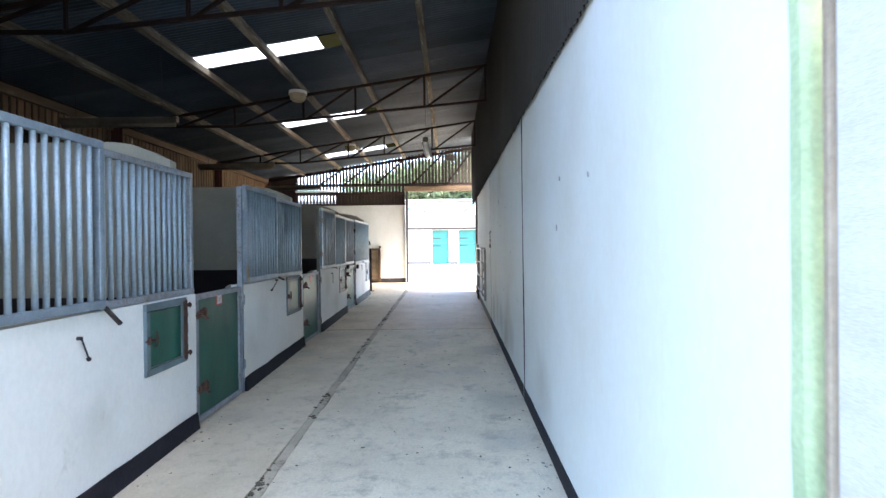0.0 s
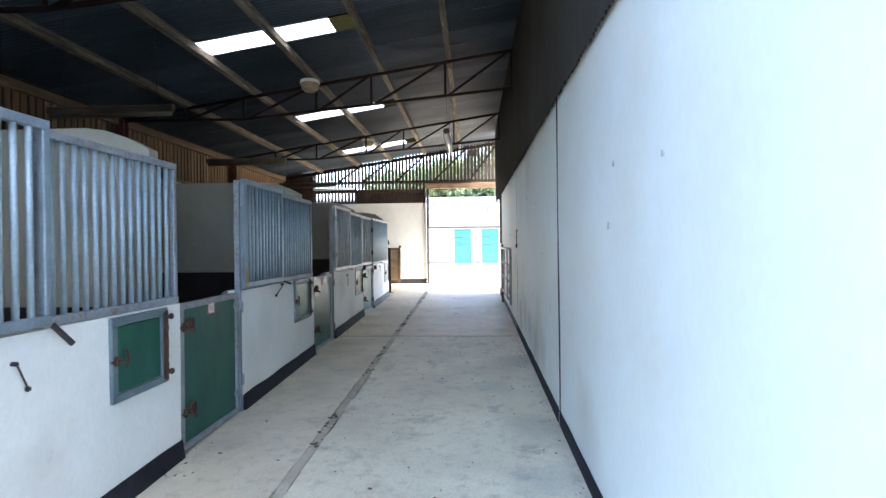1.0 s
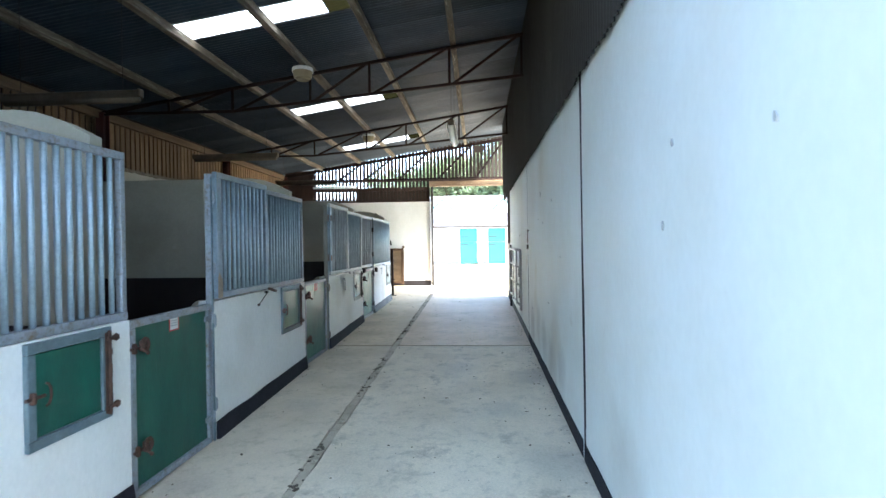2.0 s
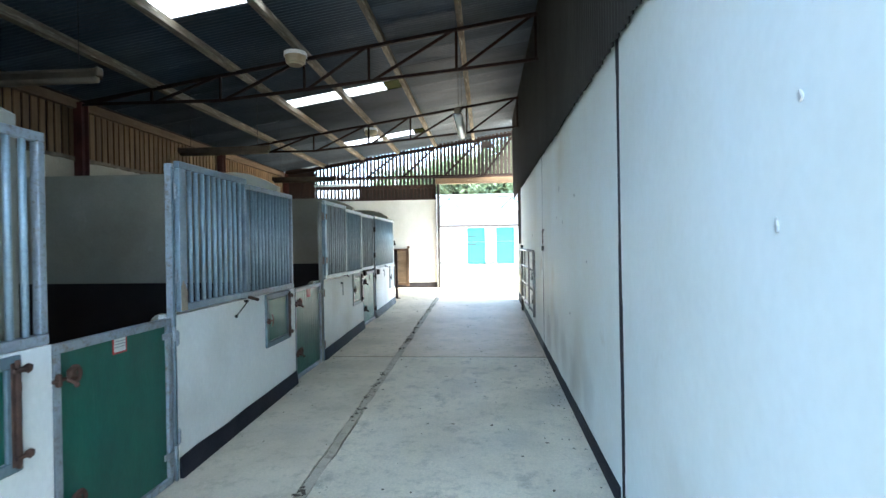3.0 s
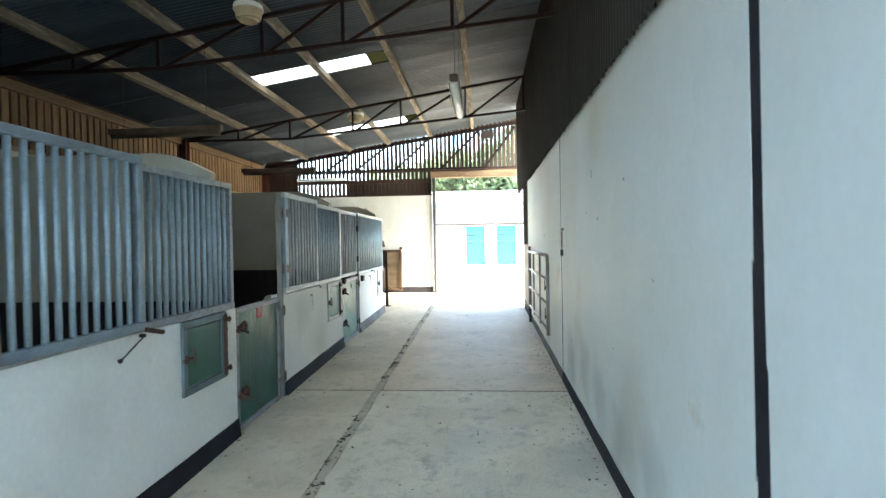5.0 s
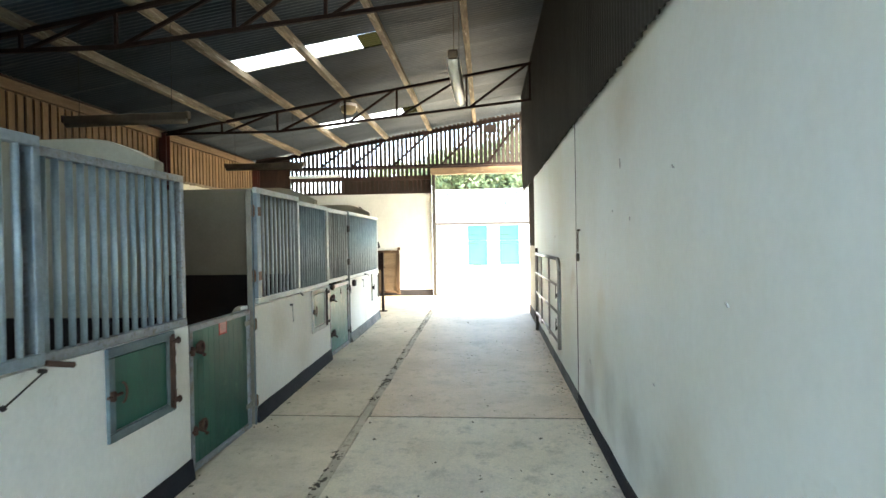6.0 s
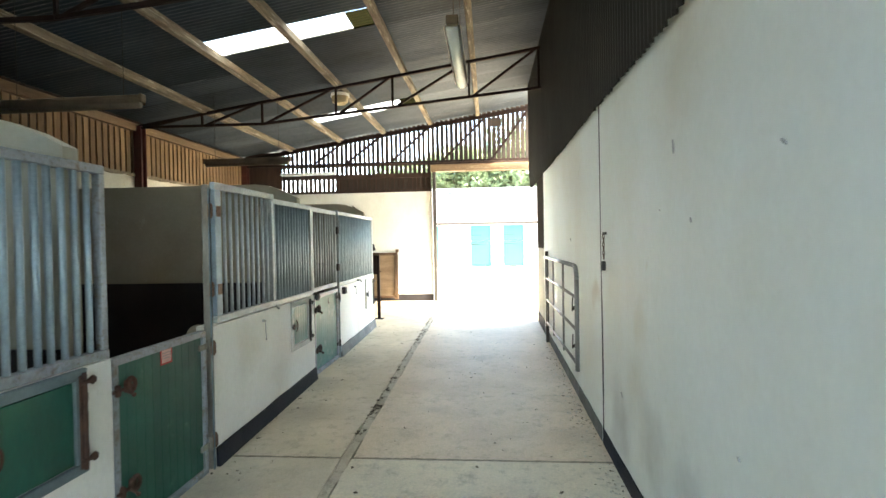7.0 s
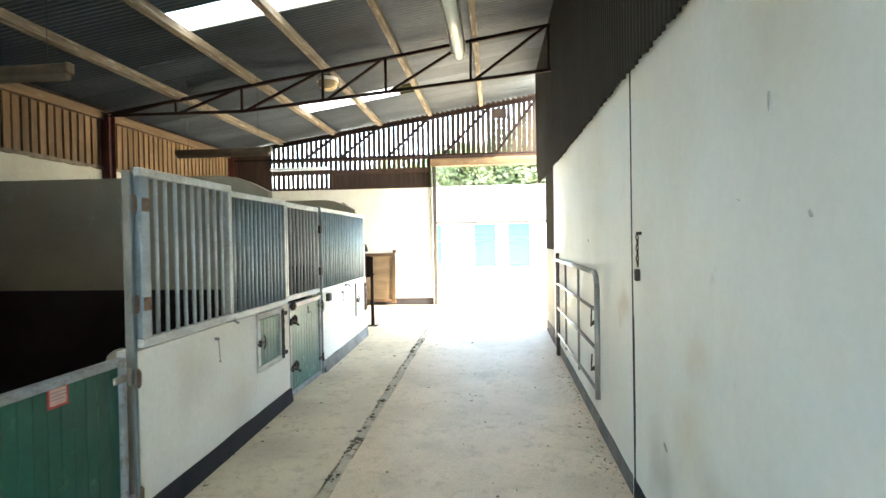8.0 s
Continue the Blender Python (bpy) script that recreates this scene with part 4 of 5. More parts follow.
def feed_hatch(y0, y1, z0, z1, planked, index):
    """A small framed hatch set proud of the wall, hinged at its far side."""
    f = thing("feed_hatch", (FRONT + 0.002, y0, z0), ("small green feed hatch in a grey steel frame", "small faded green planked feed hatch in a chalky frame", "small chalky grey planked feed hatch in a worn frame")[max(0, index - 1)], "hatch", "feed hatches")
    w, h, e, e2 = y1 - y0, z1 - z0, 0.055, 0.085
    for name, (a, b, c, d) in (("frame_rail", (0, w, h - e, h)), ("frame_rail", (0, w, 0, e)), ("frame_stile", (0, e, e + 0.001, h - e - 0.001)), ("frame_stile", (w - e2, w, e + 0.001, h - e - 0.001))):
        part(name, box(-0.02, 0.022, a, b, c, d, 0.004), "palegrey" if planked else "framegrey", f)
    leaf_ = part("door", box(-0.01, 0.006 if planked else 0.012, e + 0.006, w - e2 - 0.006, e + 0.006, h - e - 0.006, 0.003), ("palegrey" if index == 3 else "green2") if planked else "green", f)
    if planked:
        n, a, b = 6, e + 0.008, w - e2 - 0.008
        for i in range(n):
            part("plank", box(0.0062, 0.014, a + (b - a) * i / n + 0.002, a + (b - a) * (i + 1) / n - 0.002, e + 0.008, h - e - 0.008, 0.003), "palegrey" if index == 3 else "green2", leaf_)
    own = rod((0.03, w - e * 0.6, 0.02), (0.03, w - e * 0.6, h - 0.02), 0.012, 8)
    box(0.0225, 0.032, w - e - 0.012, w - 0.012, 0.03, h - 0.03, 0.003, bm=own)
    for zz, half, rr in ((0.12, 0.03, 0.015), (0.20, 0.012, 0.014), (h * 0.52, 0.04, 0.0145), (h - 0.15, 0.02, 0.016)):
        rod((0.030, w - e * 0.6, zz - half), (0.030, w - e * 0.6, zz + half), rr, 8, bm=own)
    part("hinge_pin", own, "rust" if not planked else "iron", leaf_, "rusty full-height hinge pin")
    for z in (0.07, h - 0.07):
        add_ = rod((0.034, w - 0.06, z), (0.034, w + 0.035, z), 0.014, 6)
        add(add_, blob((0.036, w + 0.02, z), 0.026, (0.7, 1, 1), index, 1))
        part("hinge", add_, "rust" if not planked else "iron", f)
    own = bmesh.new()
    for k in range(7):
        a0, a1 = math.pi * k / 7 - math.pi / 2, math.pi * (k + 1) / 7 - math.pi / 2
        rod((0.03, e + 0.05 + 0.035 * math.cos(a0), h * 0.5 + 0.06 * math.sin(a0)), (0.03, e + 0.05 + 0.035 * math.cos(a1), h * 0.5 + 0.06 * math.sin(a1)), 0.007, 6, bm=own)
    part("ring_handle", own, "rust" if not planked else "iron", leaf_)
    own = rod((0.036, -0.03, h * 0.5), (0.036, 0.09, h * 0.5), 0.010, 6)
    box(0.022, 0.05, 0.0, 0.03, h * 0.5 - 0.03, h * 0.5 + 0.03, 0.006, bm=own)
    part("latch", own, "rust" if not planked else "iron", f)
    return f


def hook(y, z, dy, dz):
    """A long hook that hangs from an eye on the wall."""
    h = thing("door_hook", (FRONT + 0.004, y, z), "thin iron door hook hanging from an eye on the wall", "hook", "door hooks")
    pale = y > 8
    part("eye", rod((-0.012, 0, 0), (0.028, 0, 0), 0.012, 8), "galvdirty" if pale else "iron", h)
    own = rod((0.024, 0, 0), (0.02, dy, dz), 0.0040 if pale else 0.0052, 6)
    add(own, blob((0.018, dy, dz), 0.010 if pale else 0.017, seed=2, sub=1))
    part("shank", own, "galvdirty" if pale else "iron", h)


def stay(y, z, kind_):
    """A rusty bent catch that keeps a folded upper door."""
    s = thing("door_catch", (FRONT + 0.004, y, z), ("dull bent steel catch on the grille sill", "rusty flat iron catch on the grille sill", "small dull steel catch on the grille sill")[min(kind_, 2)], "catch", "door catches")
    part("plate", box(-0.012, 0.03, -0.05, 0.035, -0.015, 0.012, 0.004), "galvdirty", s)
    part("lever", rod((0.03, 0.0, 0.0), ((0.075, 0.09, -0.12), (0.065, 0.14, -0.04), (0.05, 0.04, -0.035))[min(kind_, 2)], (0.017, 0.015, 0.011)[min(kind_, 2)], 8), ("iron", "rust", "galvdirty", "galvdirty")[kind_], s)


SHIFT = [0.015, 0.015, 0.055, 0.015]
sections = []
for k_, (a, b) in enumerate(DOORS):
    nxt = DOORS[k_ + 1][0] if k_ < 3 else ROW_END
    sections.append((b + SHIFT[k_] + 0.036, nxt))
sections.insert(0, (NEAR, DOORS[0][0]))
for k_, (y0, y1) in enumerate(sections):
    w_ = setting(f"wall_stable_{k_ + 1}", wall_box(y0, y1, seed=k_ + 1.0), "white", "low whitewashed stable front wall with a black foot", "wall")
    part("skirting", skirting(y0 + 0.002, y1 - 0.002, k_), "skirt" if k_ < 4 else "skirt_grey", w_, "black tarred skirting band" if k_ < 4 else "grey skirting band")

FOLD = [1.17, 1.165, 1.24]
HATCH = [(3.467, 4.09, 0.545, 1.105), (6.985, 7.64, 0.56, 1.115), (10.60, 11.20, 0.57, 1.115), (14.11, 14.68, 0.585, 1.11)]
for k_, (y0, y1) in enumerate(DOORS):
    far = sections[k_ + 1][1]
    post = thing("grille_post", (FRONT - 0.03, y1 + SHIFT[k_], 0.0), "galvanised post between stable door and grille", "post", "grille posts")
    part("shaft", box(-0.025, 0.033, 0, 0.034, rise(y1) - 0.01, TOP + 0.01, 0.004), "weathered" if k_ == 2 else "galvdirty", post)
    part("stop_strip", box(0.034, 0.044, -0.012, 0.006, rise(y1), TOP - 0.02, 0.002), "framegrey", post)
    for z in (0.22, 0.95, 1.41, 2.03):
        own = rod((0.036, 0.03, z - 0.045), (0.036, 0.03, z + 0.045), 0.017, 8)
        rod((0.036, 0.03, z - 0.058), (0.036, 0.03, z + 0.058), 0.010, 8, bm=own)
        if k_ == 2:
            box(0.034, 0.041, -0.015, 0.018, z - 0.05, z + 0.055, 0.003, bm=own)
            if z > 1.0:
                box(0.0715, 0.0745, 0.05, 0.115, z - 0.045, z + 0.04, 0.003, bm=own)
        part("hinge", own, "rusty" if k_ == 2 else "galvdirty", post, "rust-brown hinge plates" if k_ == 2 else "")
    if k_ < 3:
        upper_door(y1 + SHIFT[k_] + 0.036, y1 + FOLD[k_])
        grille(y1 + FOLD[k_] - 0.03, far, "galvdirty" if k_ < 2 else "galvpale")
    else:
        d_ = upper_door(y0 + 0.01, y1 - 0.005, False)
        tagged(d_, "closed barred galvanised upper stable door with black hinges")
        for z in (0.27, 0.80):
            part("hinge", box(0.02, 0.055, y1 - y0 - 0.05, y1 - y0 + 0.02, z - 0.05, z + 0.05, 0.006), "iron", d_, "black butt hinge")
        own = blob((0.06, 0.05, -0.05), 0.05, (0.7, 1, 1), 5, 2)
        part("padlock", own, "iron", d_, "dark padlock and hasp")
        grille(y1 + 0.055, far, "galvpale")
    lower_door(y0 + 0.006, y1 - 0.002, k_ >= 2, k_)
    feed_hatch(*HATCH[k_], k_ >= 2, k_)
    stay((y1 + FOLD[k_]) if k_ < 3 else y1 + 1.15, SILL + 0.02, k_)
hook(2.746, 0.974, 0.073, -0.146)
hook(6.54, 1.10, -0.225, -0.115)
hook(9.89, 1.025, 0.03, -0.185)
hook(13.38, 1.05, 0.02, -0.12)
jb = thing("junction_box", (FRONT + 0.004, 12.70, 1.05), "small grey junction box on the stable wall", "junction box")
part("case", box(-0.008, 0.05, -0.05, 0.05, -0.05, 0.05, 0.008), "iron", jb)


def partition(y, label):
    """A cross wall that steps up behind the grille; black rubber below."""
    own = bmesh.new()
    prof = [(LEFT, -0.3), (BACK - 0.004, -0.3), (BACK - 0.004, 2.32), (-2.62, 2.41), (-2.80, 2.475), (-2.95, 2.495), (LEFT, 2.505)]
    f = own.faces.new([own.verts.new((x, y, z)) for x, z in prof])
    ext = bmesh.ops.extrude_face_region(own, geom=[f])
    for v in ext["geom"]:
        if isinstance(v, bmesh.types.BMVert):
            v.co.y += 0.11
    bmesh.ops.recalc_face_normals(own, faces=own.faces[:])
    return own


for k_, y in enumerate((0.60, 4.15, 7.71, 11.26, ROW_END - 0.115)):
    # Stall shade is put into both colours: grey near, darker khaki further in.
    w_ = setting(f"wall_partition_{k_ + 1}", partition(y, ""), "greywash" if k_ < 3 else "khaki", "whitewashed partition wall between two stables, greyed for the stall shade" if k_ < 3 else "grey-brown partition wall between two stables, darkened for the stall shade", "wall")
    if k_:
        part("kickboard", box(LEFT + 0.01, BACK - 0.006, y - 0.022, y - 0.002, rise(y) - 0.05, rise(y) + 1.23), "kick", w_, "black rubber kickboard")
    if k_ < 4:
        part("kickboard", box(LEFT + 0.01, BACK - 0.006, y + 0.112, y + 0.132, rise(y) - 0.05, rise(y) + 1.23), "kick", w_, "black rubber kickboard")
for k_, (y0, y1) in enumerate(((0.75, 4.12), (4.29, 7.68), (7.85, 11.23), (11.40, 14.69))):
    part("kickboard", box(LEFT + 0.002, LEFT + 0.02, y0, y1, rise(y0) - 0.05, rise(y1) + 1.22), "kick", wl_, "black rubber kickboard")
for y in (1.97, 5.53, 9.07, 12.64):
    mg = thing("corner_manger", (BACK - 0.012, y, rise(y)), "rounded white concrete manger inside the stable front", "manger", "corner mangers")
    own = bmesh.new()
    bmesh.ops.create_uvsphere(own, u_segments=24, v_segments=14, radius=0.09)
    for v in own.verts:
        lump = 0.012 * noise.noise(v.co * 9)
        v.co.z = (v.co.z * 0.8 + 1.045 - rise(y) + lump) if v.co.z > -0.001 else 0.0
        v.co.x = min(v.co.x - 0.02, -0.003)
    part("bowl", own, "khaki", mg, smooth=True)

# ---- lamps ----
def tube_light(at, rz, length, chains, label, coat="enamel", wide=0.095):
    t = thing("tube_light", at, label, "lamp", "fluorescent tube lights")
    t.rotation_euler = (0, 0, rz)
    own = bmesh.new()
    L = length / 2
    for sx in (-1, 1):
        for i in range(1):
            vs = [own.verts.new(p) for p in ((sx * 0.03, -L, 0.05), (sx * 0.03, L, 0.05), (sx * wide, L, -0.01), (sx * wide, -L, -0.01))]
            own.faces.new(vs if sx > 0 else vs[::-1])
    bmesh.ops.solidify(own, geom=own.faces[:], thickness=0.003)
    part("reflector", own, coat, t)
    part("body", box(-0.03, 0.03, -L, L, 0.015, 0.075, 0.004), coat, t)
    for y in (-L, L):
        part("end_cap", box(-wide * 0.72, wide * 0.72, y - 0.022, y + 0.022, 0.0, 0.085, 0.018, segs=3), "dusty", t, "brown moulded end cap")
    part("diffuser", rod((0, -L + 0.02, -0.012), (0, L - 0.02, -0.012), min(wide * 0.8, 0.05), 14), "milky" if coat == "enamel" else coat, t, "unlit milky tube cover", smooth=True)
    for y in (-L * 0.75, L * 0.75):
        if chains:
            part("chain", rod((0.0, y, 0.07), (0.0, y, chains), 0.003, 5), "iron", t)
    return t


tube_light((-0.38, 9.95, 3.46), 0, 1.53, roof_z(-0.38) - 3.60, "unlit long fluorescent light hung on chains over the aisle", "enamel", 0.068)
for y in (6.11, 9.79, 13.54):
    tube_light((-4.13, y, 3.13), radians(90), 1.47, roof_z(-4.6) - 3.16, "unlit dusty fluorescent light hung over a stable", "dusty", 0.05)
tb = thing("wall_tube_light", (-4.73, END - 0.03, 3.545), "unlit pale batten light on the slatted end wall", "lamp")
part("batten", box(-0.73, 0.73, -0.03, 0.028, -0.03, 0.035, 0.005), "enamel", tb)
part("tube", rod((-0.69, -0.045, 0.0), (0.69, -0.045, 0.0), 0.016, 10), "enamel", tb, smooth=True)


def drum_lamp(at):
    d = thing("drum_lamp", at, "round cream drum lamp fixed below a purlin", "lamp", "drum lamps")
    own = bmesh.new()
    bmesh.ops.create_cone(own, cap_ends=True, segments=28, radius1=0.13, radius2=0.155, depth=0.13)
    bmesh.ops.bevel(own, geom=[e for e in own.edges if all(v.co.z < -0.05 for v in e.verts)], offset=0.03, segments=3, affect="EDGES")
    own.transform(Matrix.Translation((0, 0, -0.09)))
    part("bowl", own, "lampcream", d, smooth=False)
    own = bmesh.new()
    bmesh.ops.create_cone(own, cap_ends=True, segments=28, radius1=0.168, radius2=0.16, depth=0.055)
    part("rim", own, "enamel", d)
    part("base", box(-0.06, 0.06, -0.06, 0.06, 0.028, 0.078, 0.005), "iron", d)


for y in (9.2, 14.3):
    drum_lamp((-2.73, y, roof_z(-2.73) - 0.221))

# ---- gate on the right-hand wall ----
g = thing("field_gate", (RIGHT - 0.045, 10.57, 0.015), "galvanised tubular gate folded back along the white wall", "gate")
L_ = 2.88
for z in (0.43, 0.79, 1.13):
    part("rail", rod((0, 0.02, z), (0, L_, z), 0.016, 10), "gatesteel", g, smooth=True)
own = rod((0, 0.16, 1.46), (0, L_, 1.46), 0.024, 10)
for k in range(6):
    a0, a1 = math.pi / 2 * k / 6, math.pi / 2 * (k + 1) / 6
    rod((0, 0.16 - 0.14 * math.sin(a0), 1.32 + 0.14 * math.cos(a0)), (0, 0.16 - 0.14 * math.sin(a1), 1.32 + 0.14 * math.cos(a1)), 0.024, 10, bm=own)
rod((0, 0.02, 0.36), (0, 0.02, 1.32), 0.024, 10, bm=own)
part("frame_tube", own, "gatesteel", g, smooth=True)
for y in (1.03, 2.02, 2.85):
    part("upright", rod((0, y, 0.37), (0, y, 1.46), 0.013, 8), "gatesteel", g, smooth=True)
for z in (0.62, 1.02):
    own = rod((-0.02, 0.05, z), (-0.02, 0.20, z - 0.05), 0.009, 6)
    rod((-0.02, 0.20, z - 0.05), (-0.02, 0.17, z + 0.10), 0.007, 6, bm=own)
    add(own, blob((-0.02, 0.06, z), 0.022, seed=3, sub=1))
    part("catch", own, "iron", g, "dark iron gate catch")
gp = thing("gate_post", (RIGHT - 0.036, 13.50, rise(13.5) - 0.01), "dark steel gate hanging post beside the wall", "post")
part("shaft", box(-0.024, 0.024, -0.03, 0.03, 0, 1.46, 0.005), "iron", gp)
for z in (0.45, 1.36):
    part("hinge", rod((0, -0.06, z - 0.05), (0, -0.06, z + 0.05), 0.02, 8), "iron", gp)

ch = thing("padlock_chain", (RIGHT - 0.012, 9.35, 1.80), "rusty chain with a padlock on the white wall", "chain")
part("staple", rod((0.015, 0, 0), (-0.02, 0, 0), 0.01, 8), "iron", ch)
for k in range(6):
    own = bmesh.new()
    for q in range(8):
        a0, a1 = 2 * math.pi * q / 8, 2 * math.pi * (q + 1) / 8
        f = (lambda a: (-0.014, 0.012 * math.sin(a), 0.022 * math.cos(a))) if k % 2 else (lambda a: (-0.014 + 0.008 * math.sin(a), 0.004 * math.sin(a), 0.022 * math.cos(a)))
        rod(f(a0), f(a1), 0.004, 5, bm=own)
    own.transform(Matrix.Translation((0, 0.004 * (-1) ** k, -0.025 - 0.033 * k)))
    part("link", own, "rust", ch)
part("padlock", box(-0.03, -0.002, -0.025, 0.025, -0.30, -0.225, 0.006), "iron", ch, "dark padlock")

# ---- far end: bollard post and hurdle ----
bp_ = thing("steel_post", (-2.395, 15.72, rise(15.72)), "dark steel post bolted to the floor", "post")
part("shaft", box(-0.028, 0.028, -0.028, 0.028, 0.012, 1.31, 0.005), "steel", bp_)
part("base_plate", box(-0.09, 0.09, -0.08, 0.08, -0.004, 0.012, 0.003), "steel", bp_)
part("bracket", box(-0.115, -0.029, -0.012, 0.012, 0.92, 1.32, 0.006), "steel", bp_, "dark plate bracket")
for z in (0.45, 0.98):
    part("pin", rod((0.02, -0.02, z), (0.06, -0.03, z), 0.012, 8), "steel", bp_)
hd = thing("wooden_hurdle", (-2.71, END - 0.08, rise(18.3) + 0.075), "brown timber framed board leaning on the end wall", "board")
part("board", box(-0.42, 0.23, 0.0, 0.018, 0.05, 1.13, 0.004), "ply", hd)
for nm, (a, b, c, d) in (("frame_rail", (-0.46, 0.28, 1.10, 1.17)), ("frame_rail", (-0.46, 0.28, 0.02, 0.08)), ("frame_stile", (0.20, 0.29, -0.02, 1.099)), ("frame_stile", (-0.46, -0.40, 0.081, 1.099))):
    part(nm, box(a, b, -0.03, -0.002, c, d, 0.005), "frame_wood", hd)
part("foot", box(-0.44, -0.36, -0.02, 0.03, -0.075, 0.019, 0.004), "frame_wood", hd)
part("cleat", box(0.23, 0.31, -0.034, 0.004, 1.171, 1.25, 0.004), "frame_wood", hd)
cb = thing("hanging_cable", (-2.42, ROW_END + 0.02, 2.10), "loose dark cable hanging from the last partition", "cable")
own = bmesh.new()
pts = [Vector((-0.28, 0.0, 0.36)), Vector((-0.12, 0.02, 0.25)), Vector((0.02, 0.03, 0.10)), Vector((0.08, 0.03, -0.12)), Vector((0.06, 0.03, -0.30)), Vector((0.11, 0.03, -0.40))]
for p0, p1 in zip(pts, pts[1:]):
    rod(p0, p1, 0.010, 6, bm=own)
part("lead", own, "hang", cb)
part("plug", rod((0.10, 0.03, -0.38), (0.13, 0.03, -0.50), 0.03, 8), "iron", cb)

# ---- yard and building beyond ----
BY = 31.0
bz = 0.50
house = thing("stable_block", (0, BY, bz), "long whitewashed stable building with teal doors and a pale roof", "building")
own = bmesh.new()
DX = [-6.3, -3.6, -1.03, 0.57, 3.6, 6.4]
prev = -16.0
for x in DX:
    box(prev, x, 0, 0.35, -0.1, 2.14, bm=own)
    box(x, x + 1.03, 0, 0.35, 2.02, 2.14, bm=own)
    prev = x + 1.03
box(prev, 16.0, 0, 0.35, -0.1, 2.14, bm=own)
box(-16, 16, 5.6, 5.9, -0.1, 2.14, bm=own)
part("wall", own, "housewall", house)
part("plinth", box(-16, -1.09, -0.02, -0.002, -0.1, 0.16), "plinth", house, "grey plinth band")
part("plinth", box(0.01, 0.51, -0.02, -0.002, -0.1, 0.16), "plinth", house, "grey plinth band")
own = bmesh.new()
v = [own.verts.new(p) for p in ((-16.2, -0.3, 2.16), (16.2, -0.3, 2.16), (16.2, 2.95, 3.98), (-16.2, 2.95, 3.98), (-16.2, 6.2, 2.16), (16.2, 6.2, 2.16))]
own.faces.new((v[0], v[1], v[2], v[3]))
own.faces.new((v[3], v[2], v[5], v[4]))
bmesh.ops.solidify(own, geom=own.faces[:], thickness=0.08)
rf = part("roof", own, "slate", house)
part("ridge", rod((-16.2, 2.95, 4.03), (16.2, 2.95, 4.03), 0.10, 8), "slate", rf)
part("gutter", rod((-16.2, -0.36, 2.10), (16.2, -0.36, 2.10), 0.06, 8), "iron", rf, "dark gutter")
for x in DX:
    d = part("door", box(x + 0.02, x + 1.01, 0.08, 0.12, 0.02, 1.22), "teal", house, "teal boarded stable door")
    part("upper_leaf", box(x + 0.02, x + 1.01, 0.08, 0.12, 1.24, 2.0), "teal", d)
    for z in (1.05, 1.5):
        part("strap", box(x + 0.04, x + 0.55, 0.065, 0.079, z, z + 0.05), "iron", d)
    part("frame", box(x - 0.05, x + 0.018, 0.03, 0.15, 0.0, 2.015), "housewall", d)
for x in (-9.25, -5.65, -2.05, 1.55, 5.15):
    dm = part("dormer", bmesh.new(), "housewall", house, "small pale gabled dormer with teal barge boards")
    own = bmesh.new()
    a = [own.verts.new(p) for p in ((x - 0.5, 1.15, 2.80), (x + 0.5, 1.15, 2.80), (x + 0.5, 1.15, 3.24), (x, 1.15, 3.68), (x - 0.5, 1.15, 3.24))]
    f = own.faces.new(a)
    ext = bmesh.ops.extrude_face_region(own, geom=[f])
    for q in ext["geom"]:
        if isinstance(q, bmesh.types.BMVert):
            q.co.y += 1.6
    bmesh.ops.recalc_face_normals(own, faces=own.faces[:])
    own.to_mesh(dm.data)
    own.free()
    own = bar_between((x - 0.62, 1.06, 3.15), (x, 1.06, 3.73), 0.09, 0.07)
    bar_between((x + 0.62, 1.06, 3.15), (x, 1.06, 3.73), 0.09, 0.07, bm=own)
    part("barge_board", own, "teal", dm)

# ---- trees behind the building ----
def leaf_mesh(rng, centres, per, size):
    verts, faces = [], []
    for c, r in centres:
        for _ in range(per):
            d = Vector((rng.gauss(0, 1), rng.gauss(0, 1), rng.gauss(0, 1))).normalized() * r * (0.55 + 0.45 * rng.random() ** 0.5)
            p = c + Vector((d.x, d.y, d.z * 0.85))
            u = Vector((rng.gauss(0, 1), rng.gauss(0, 1), rng.gauss(0, 0.6))).normalized()
            w = u.cross(Vector((rng.gauss(0, 1), rng.gauss(0, 1), rng.gauss(0, 1)))).normalized()
            s = size * rng.uniform(0.6, 1.4)
            k = len(verts)
            verts += [p - u * s, p + w * s * 0.45, p + u * s, p - w * s * 0.45]
            faces.append((k, k + 1, k + 2, k + 3))
    me = bpy.data.meshes.new("crown")
    me.from_pydata(verts, [], faces)
    me.materials.append(M["leaf"])
    return me


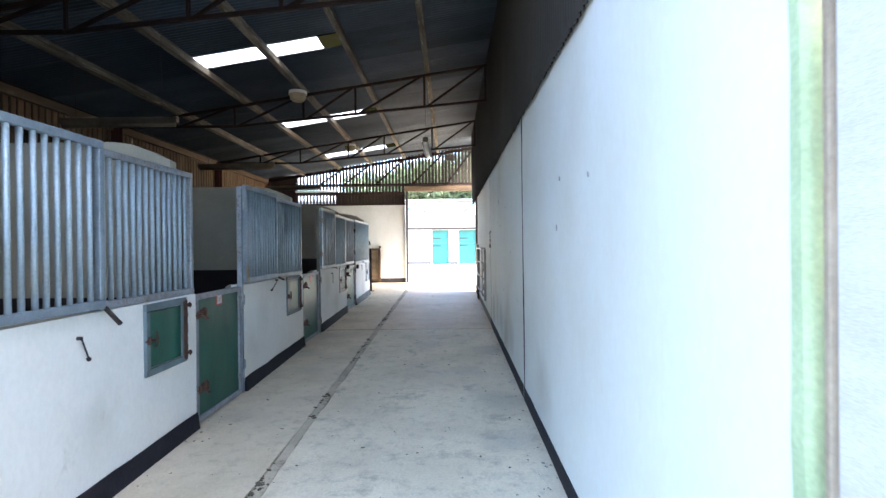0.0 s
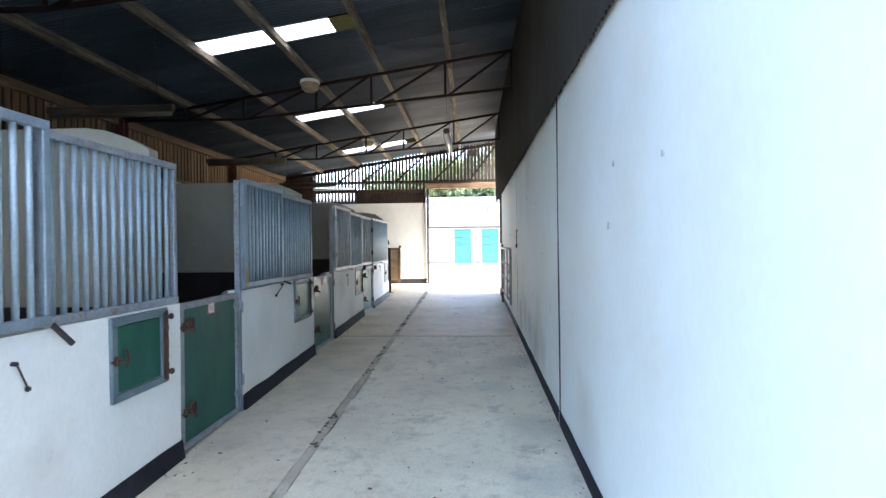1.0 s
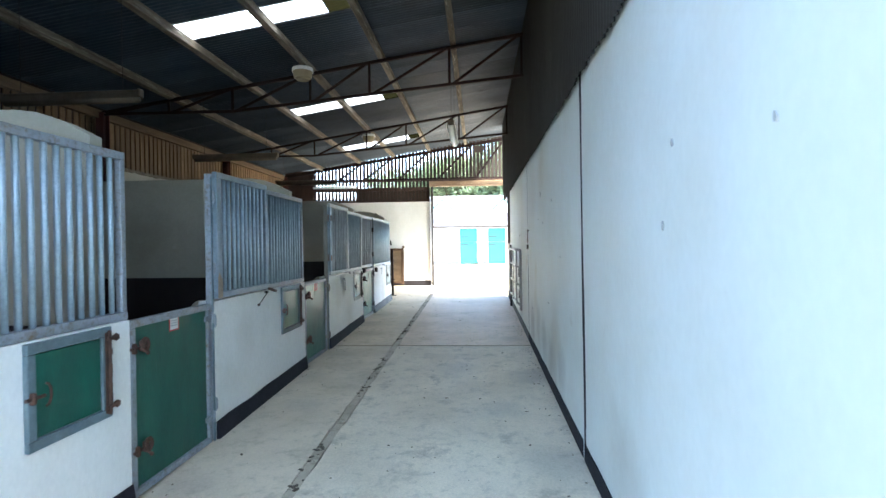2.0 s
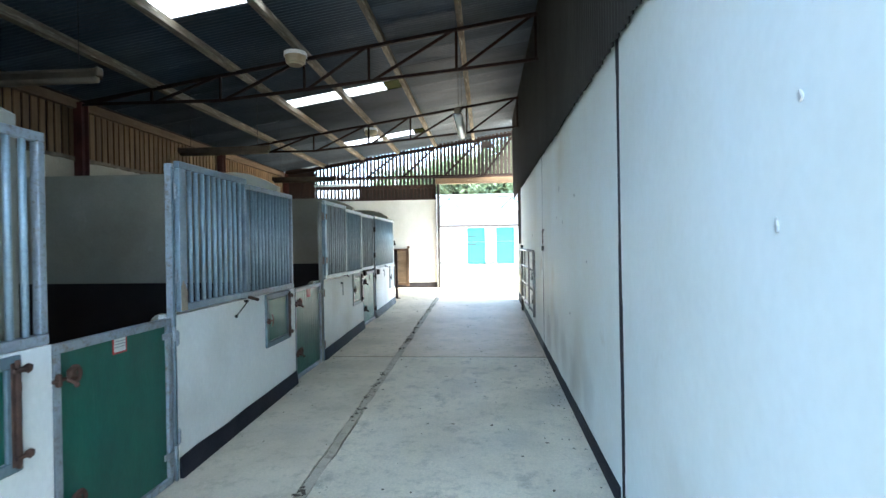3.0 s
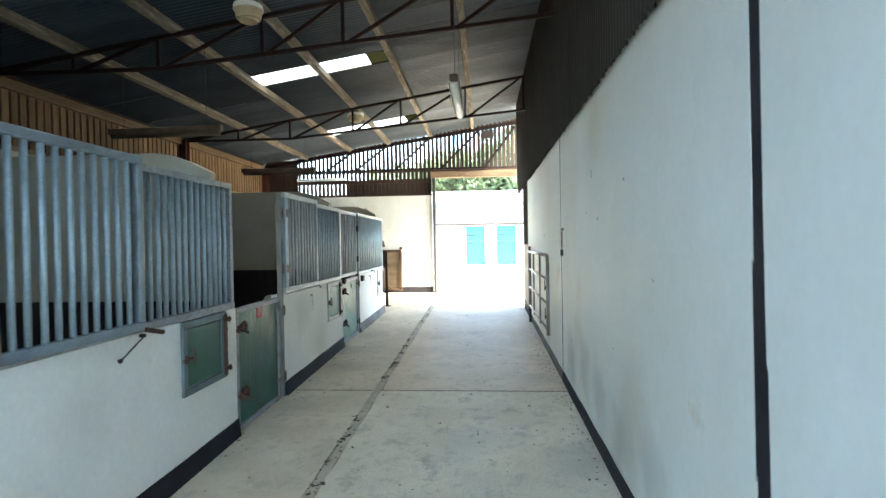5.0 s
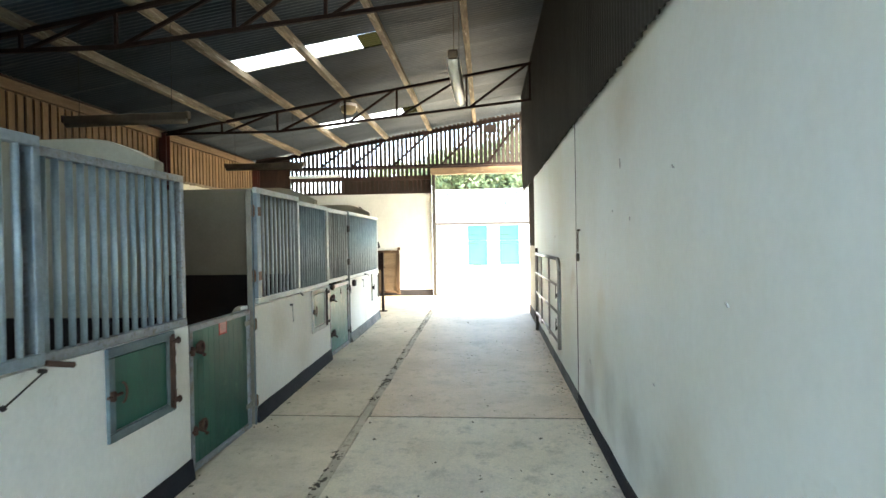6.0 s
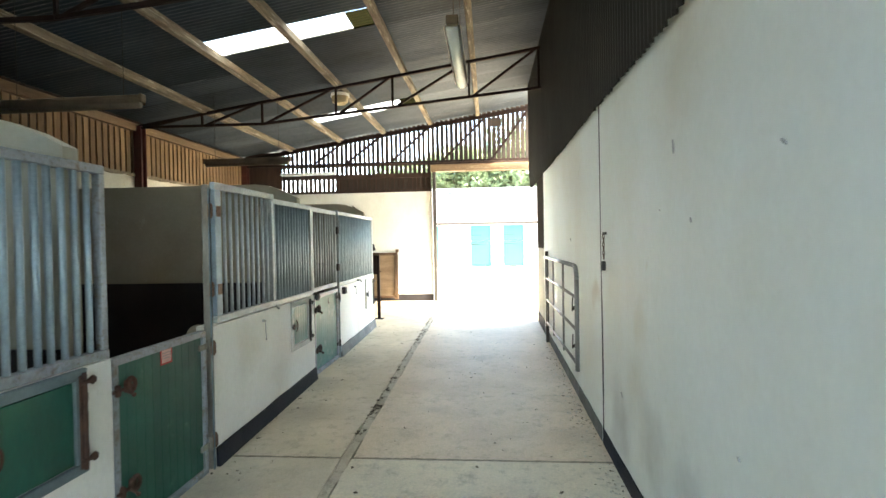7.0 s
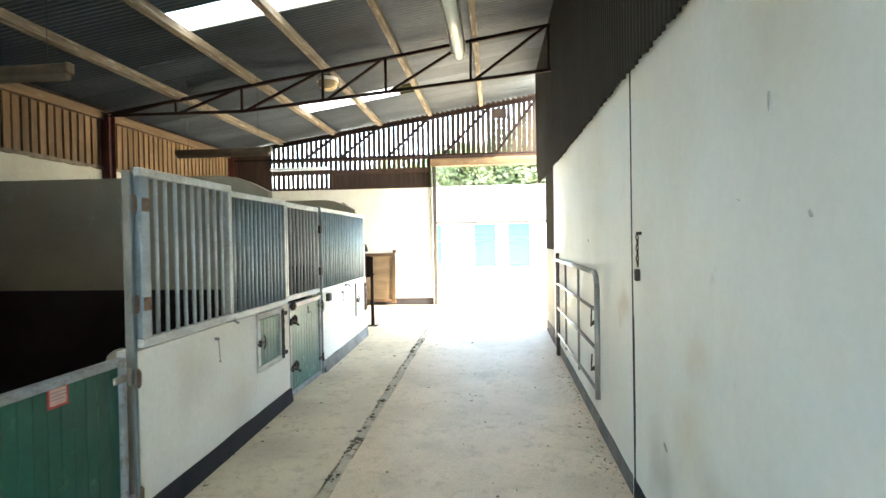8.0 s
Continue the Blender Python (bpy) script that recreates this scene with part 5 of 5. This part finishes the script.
def tree(at, h, seed):
    rng = random.Random(seed)
    t = thing("broadleaf_tree", at, "tall green broadleaf tree behind the stable block", "tree", "trees")
    own = rod((0, 0, -0.2), (0.1, 0, h * 0.45), 0.28, 9, 0.17)
    tops = []
    for i in range(9):
        a = i * 2.4 + rng.random()
        z0 = h * rng.uniform(0.18, 0.45)
        tip = Vector((math.cos(a) * h * rng.uniform(0.15, 0.30), math.sin(a) * h * rng.uniform(0.15, 0.30), h * rng.uniform(0.42, 0.88)))
        rod((0.05, 0, z0), tip, 0.10, 6, 0.03, bm=own)
        tops.append((tip, h * rng.uniform(0.10, 0.17)))
    part("trunk", own, "bark", t)
    for i in range(16):
        a = rng.random() * 6.3
        q = rng.uniform(0.05, 0.28) * h
        tops.append((Vector((math.cos(a) * q, math.sin(a) * q, h * rng.uniform(0.28, 0.92))), h * rng.uniform(0.08, 0.15)))
    ob = new("crown", leaf_mesh(rng, tops, 420, 0.17))
    ob.parent = t
    return t


protos = [tree((3.5, 44, 0.1), 10.5, 1), tree((8.5, 45.5, 0.1), 10.0, 2), tree((0.3, 46, 0.1), 9.0, 3)]
for i, (x, y, z, s) in enumerate(((-3.5, 46.5, 210, 0.88), (6.0, 47.2, 40, 1.1), (-1.6, 44.5, 130, 0.95), (12.5, 44.0, 260, 1.1), (17.5, 46.0, 20, 1.1), (1.8, 50.5, 90, 1.0), (10.5, 50.0, 310, 1.1), (-6.5, 46.0, 75, 0.82), (22, 46, 150, 1.2), (-10, 47, 100, 0.5), (-13.5, 46.0, 190, 0.55))):
    t = copy_thing(protos[i % 3], pose(x, y, 0.1, 0, 0, z))
    t.scale = (s, s, s)

# ---- boards and slats, one by one ----
bmesh_board = mesh_of(box(-0.011, 0.011, -0.052, 0.052, 0, 1, 0.003), "board", M["board"])
y, i = NEAR + 0.1, 0
rng = random.Random(3)
while y < END - 0.05:
    b = new("board", bmesh_board)
    b.parent = wl_
    b.location, b.scale = (LEFT - 0.03 + 0.004 * rng.random(), y, 3.065 - 0.012 * rng.random()), (1, rng.uniform(0.92, 1.05), 0.765)
    b.rotation_euler = (0.006 * rng.uniform(-1, 1), 0, 0)
    y += 0.140
x = -5.42
slat_mesh = mesh_of(box(-0.041, 0.041, -0.010, 0.010, 0, 1, 0.003), "slat", M["slat"])
while x < 1.15:
    s = new("slat", slat_mesh)
    s.parent = slatwall
    z0 = 3.035 if x < -1.53 else 3.64
    s.location, s.scale = (x, END + 0.075 + 0.004 * rng.random(), z0), (rng.uniform(0.92, 1.06) * (1.14 if x > -1.1 else 1.0), 1, roof_z(x) - 0.02 - z0)
    s.rotation_euler = (0, 0.006 * rng.uniform(-1, 1), 0)
    x += 0.119
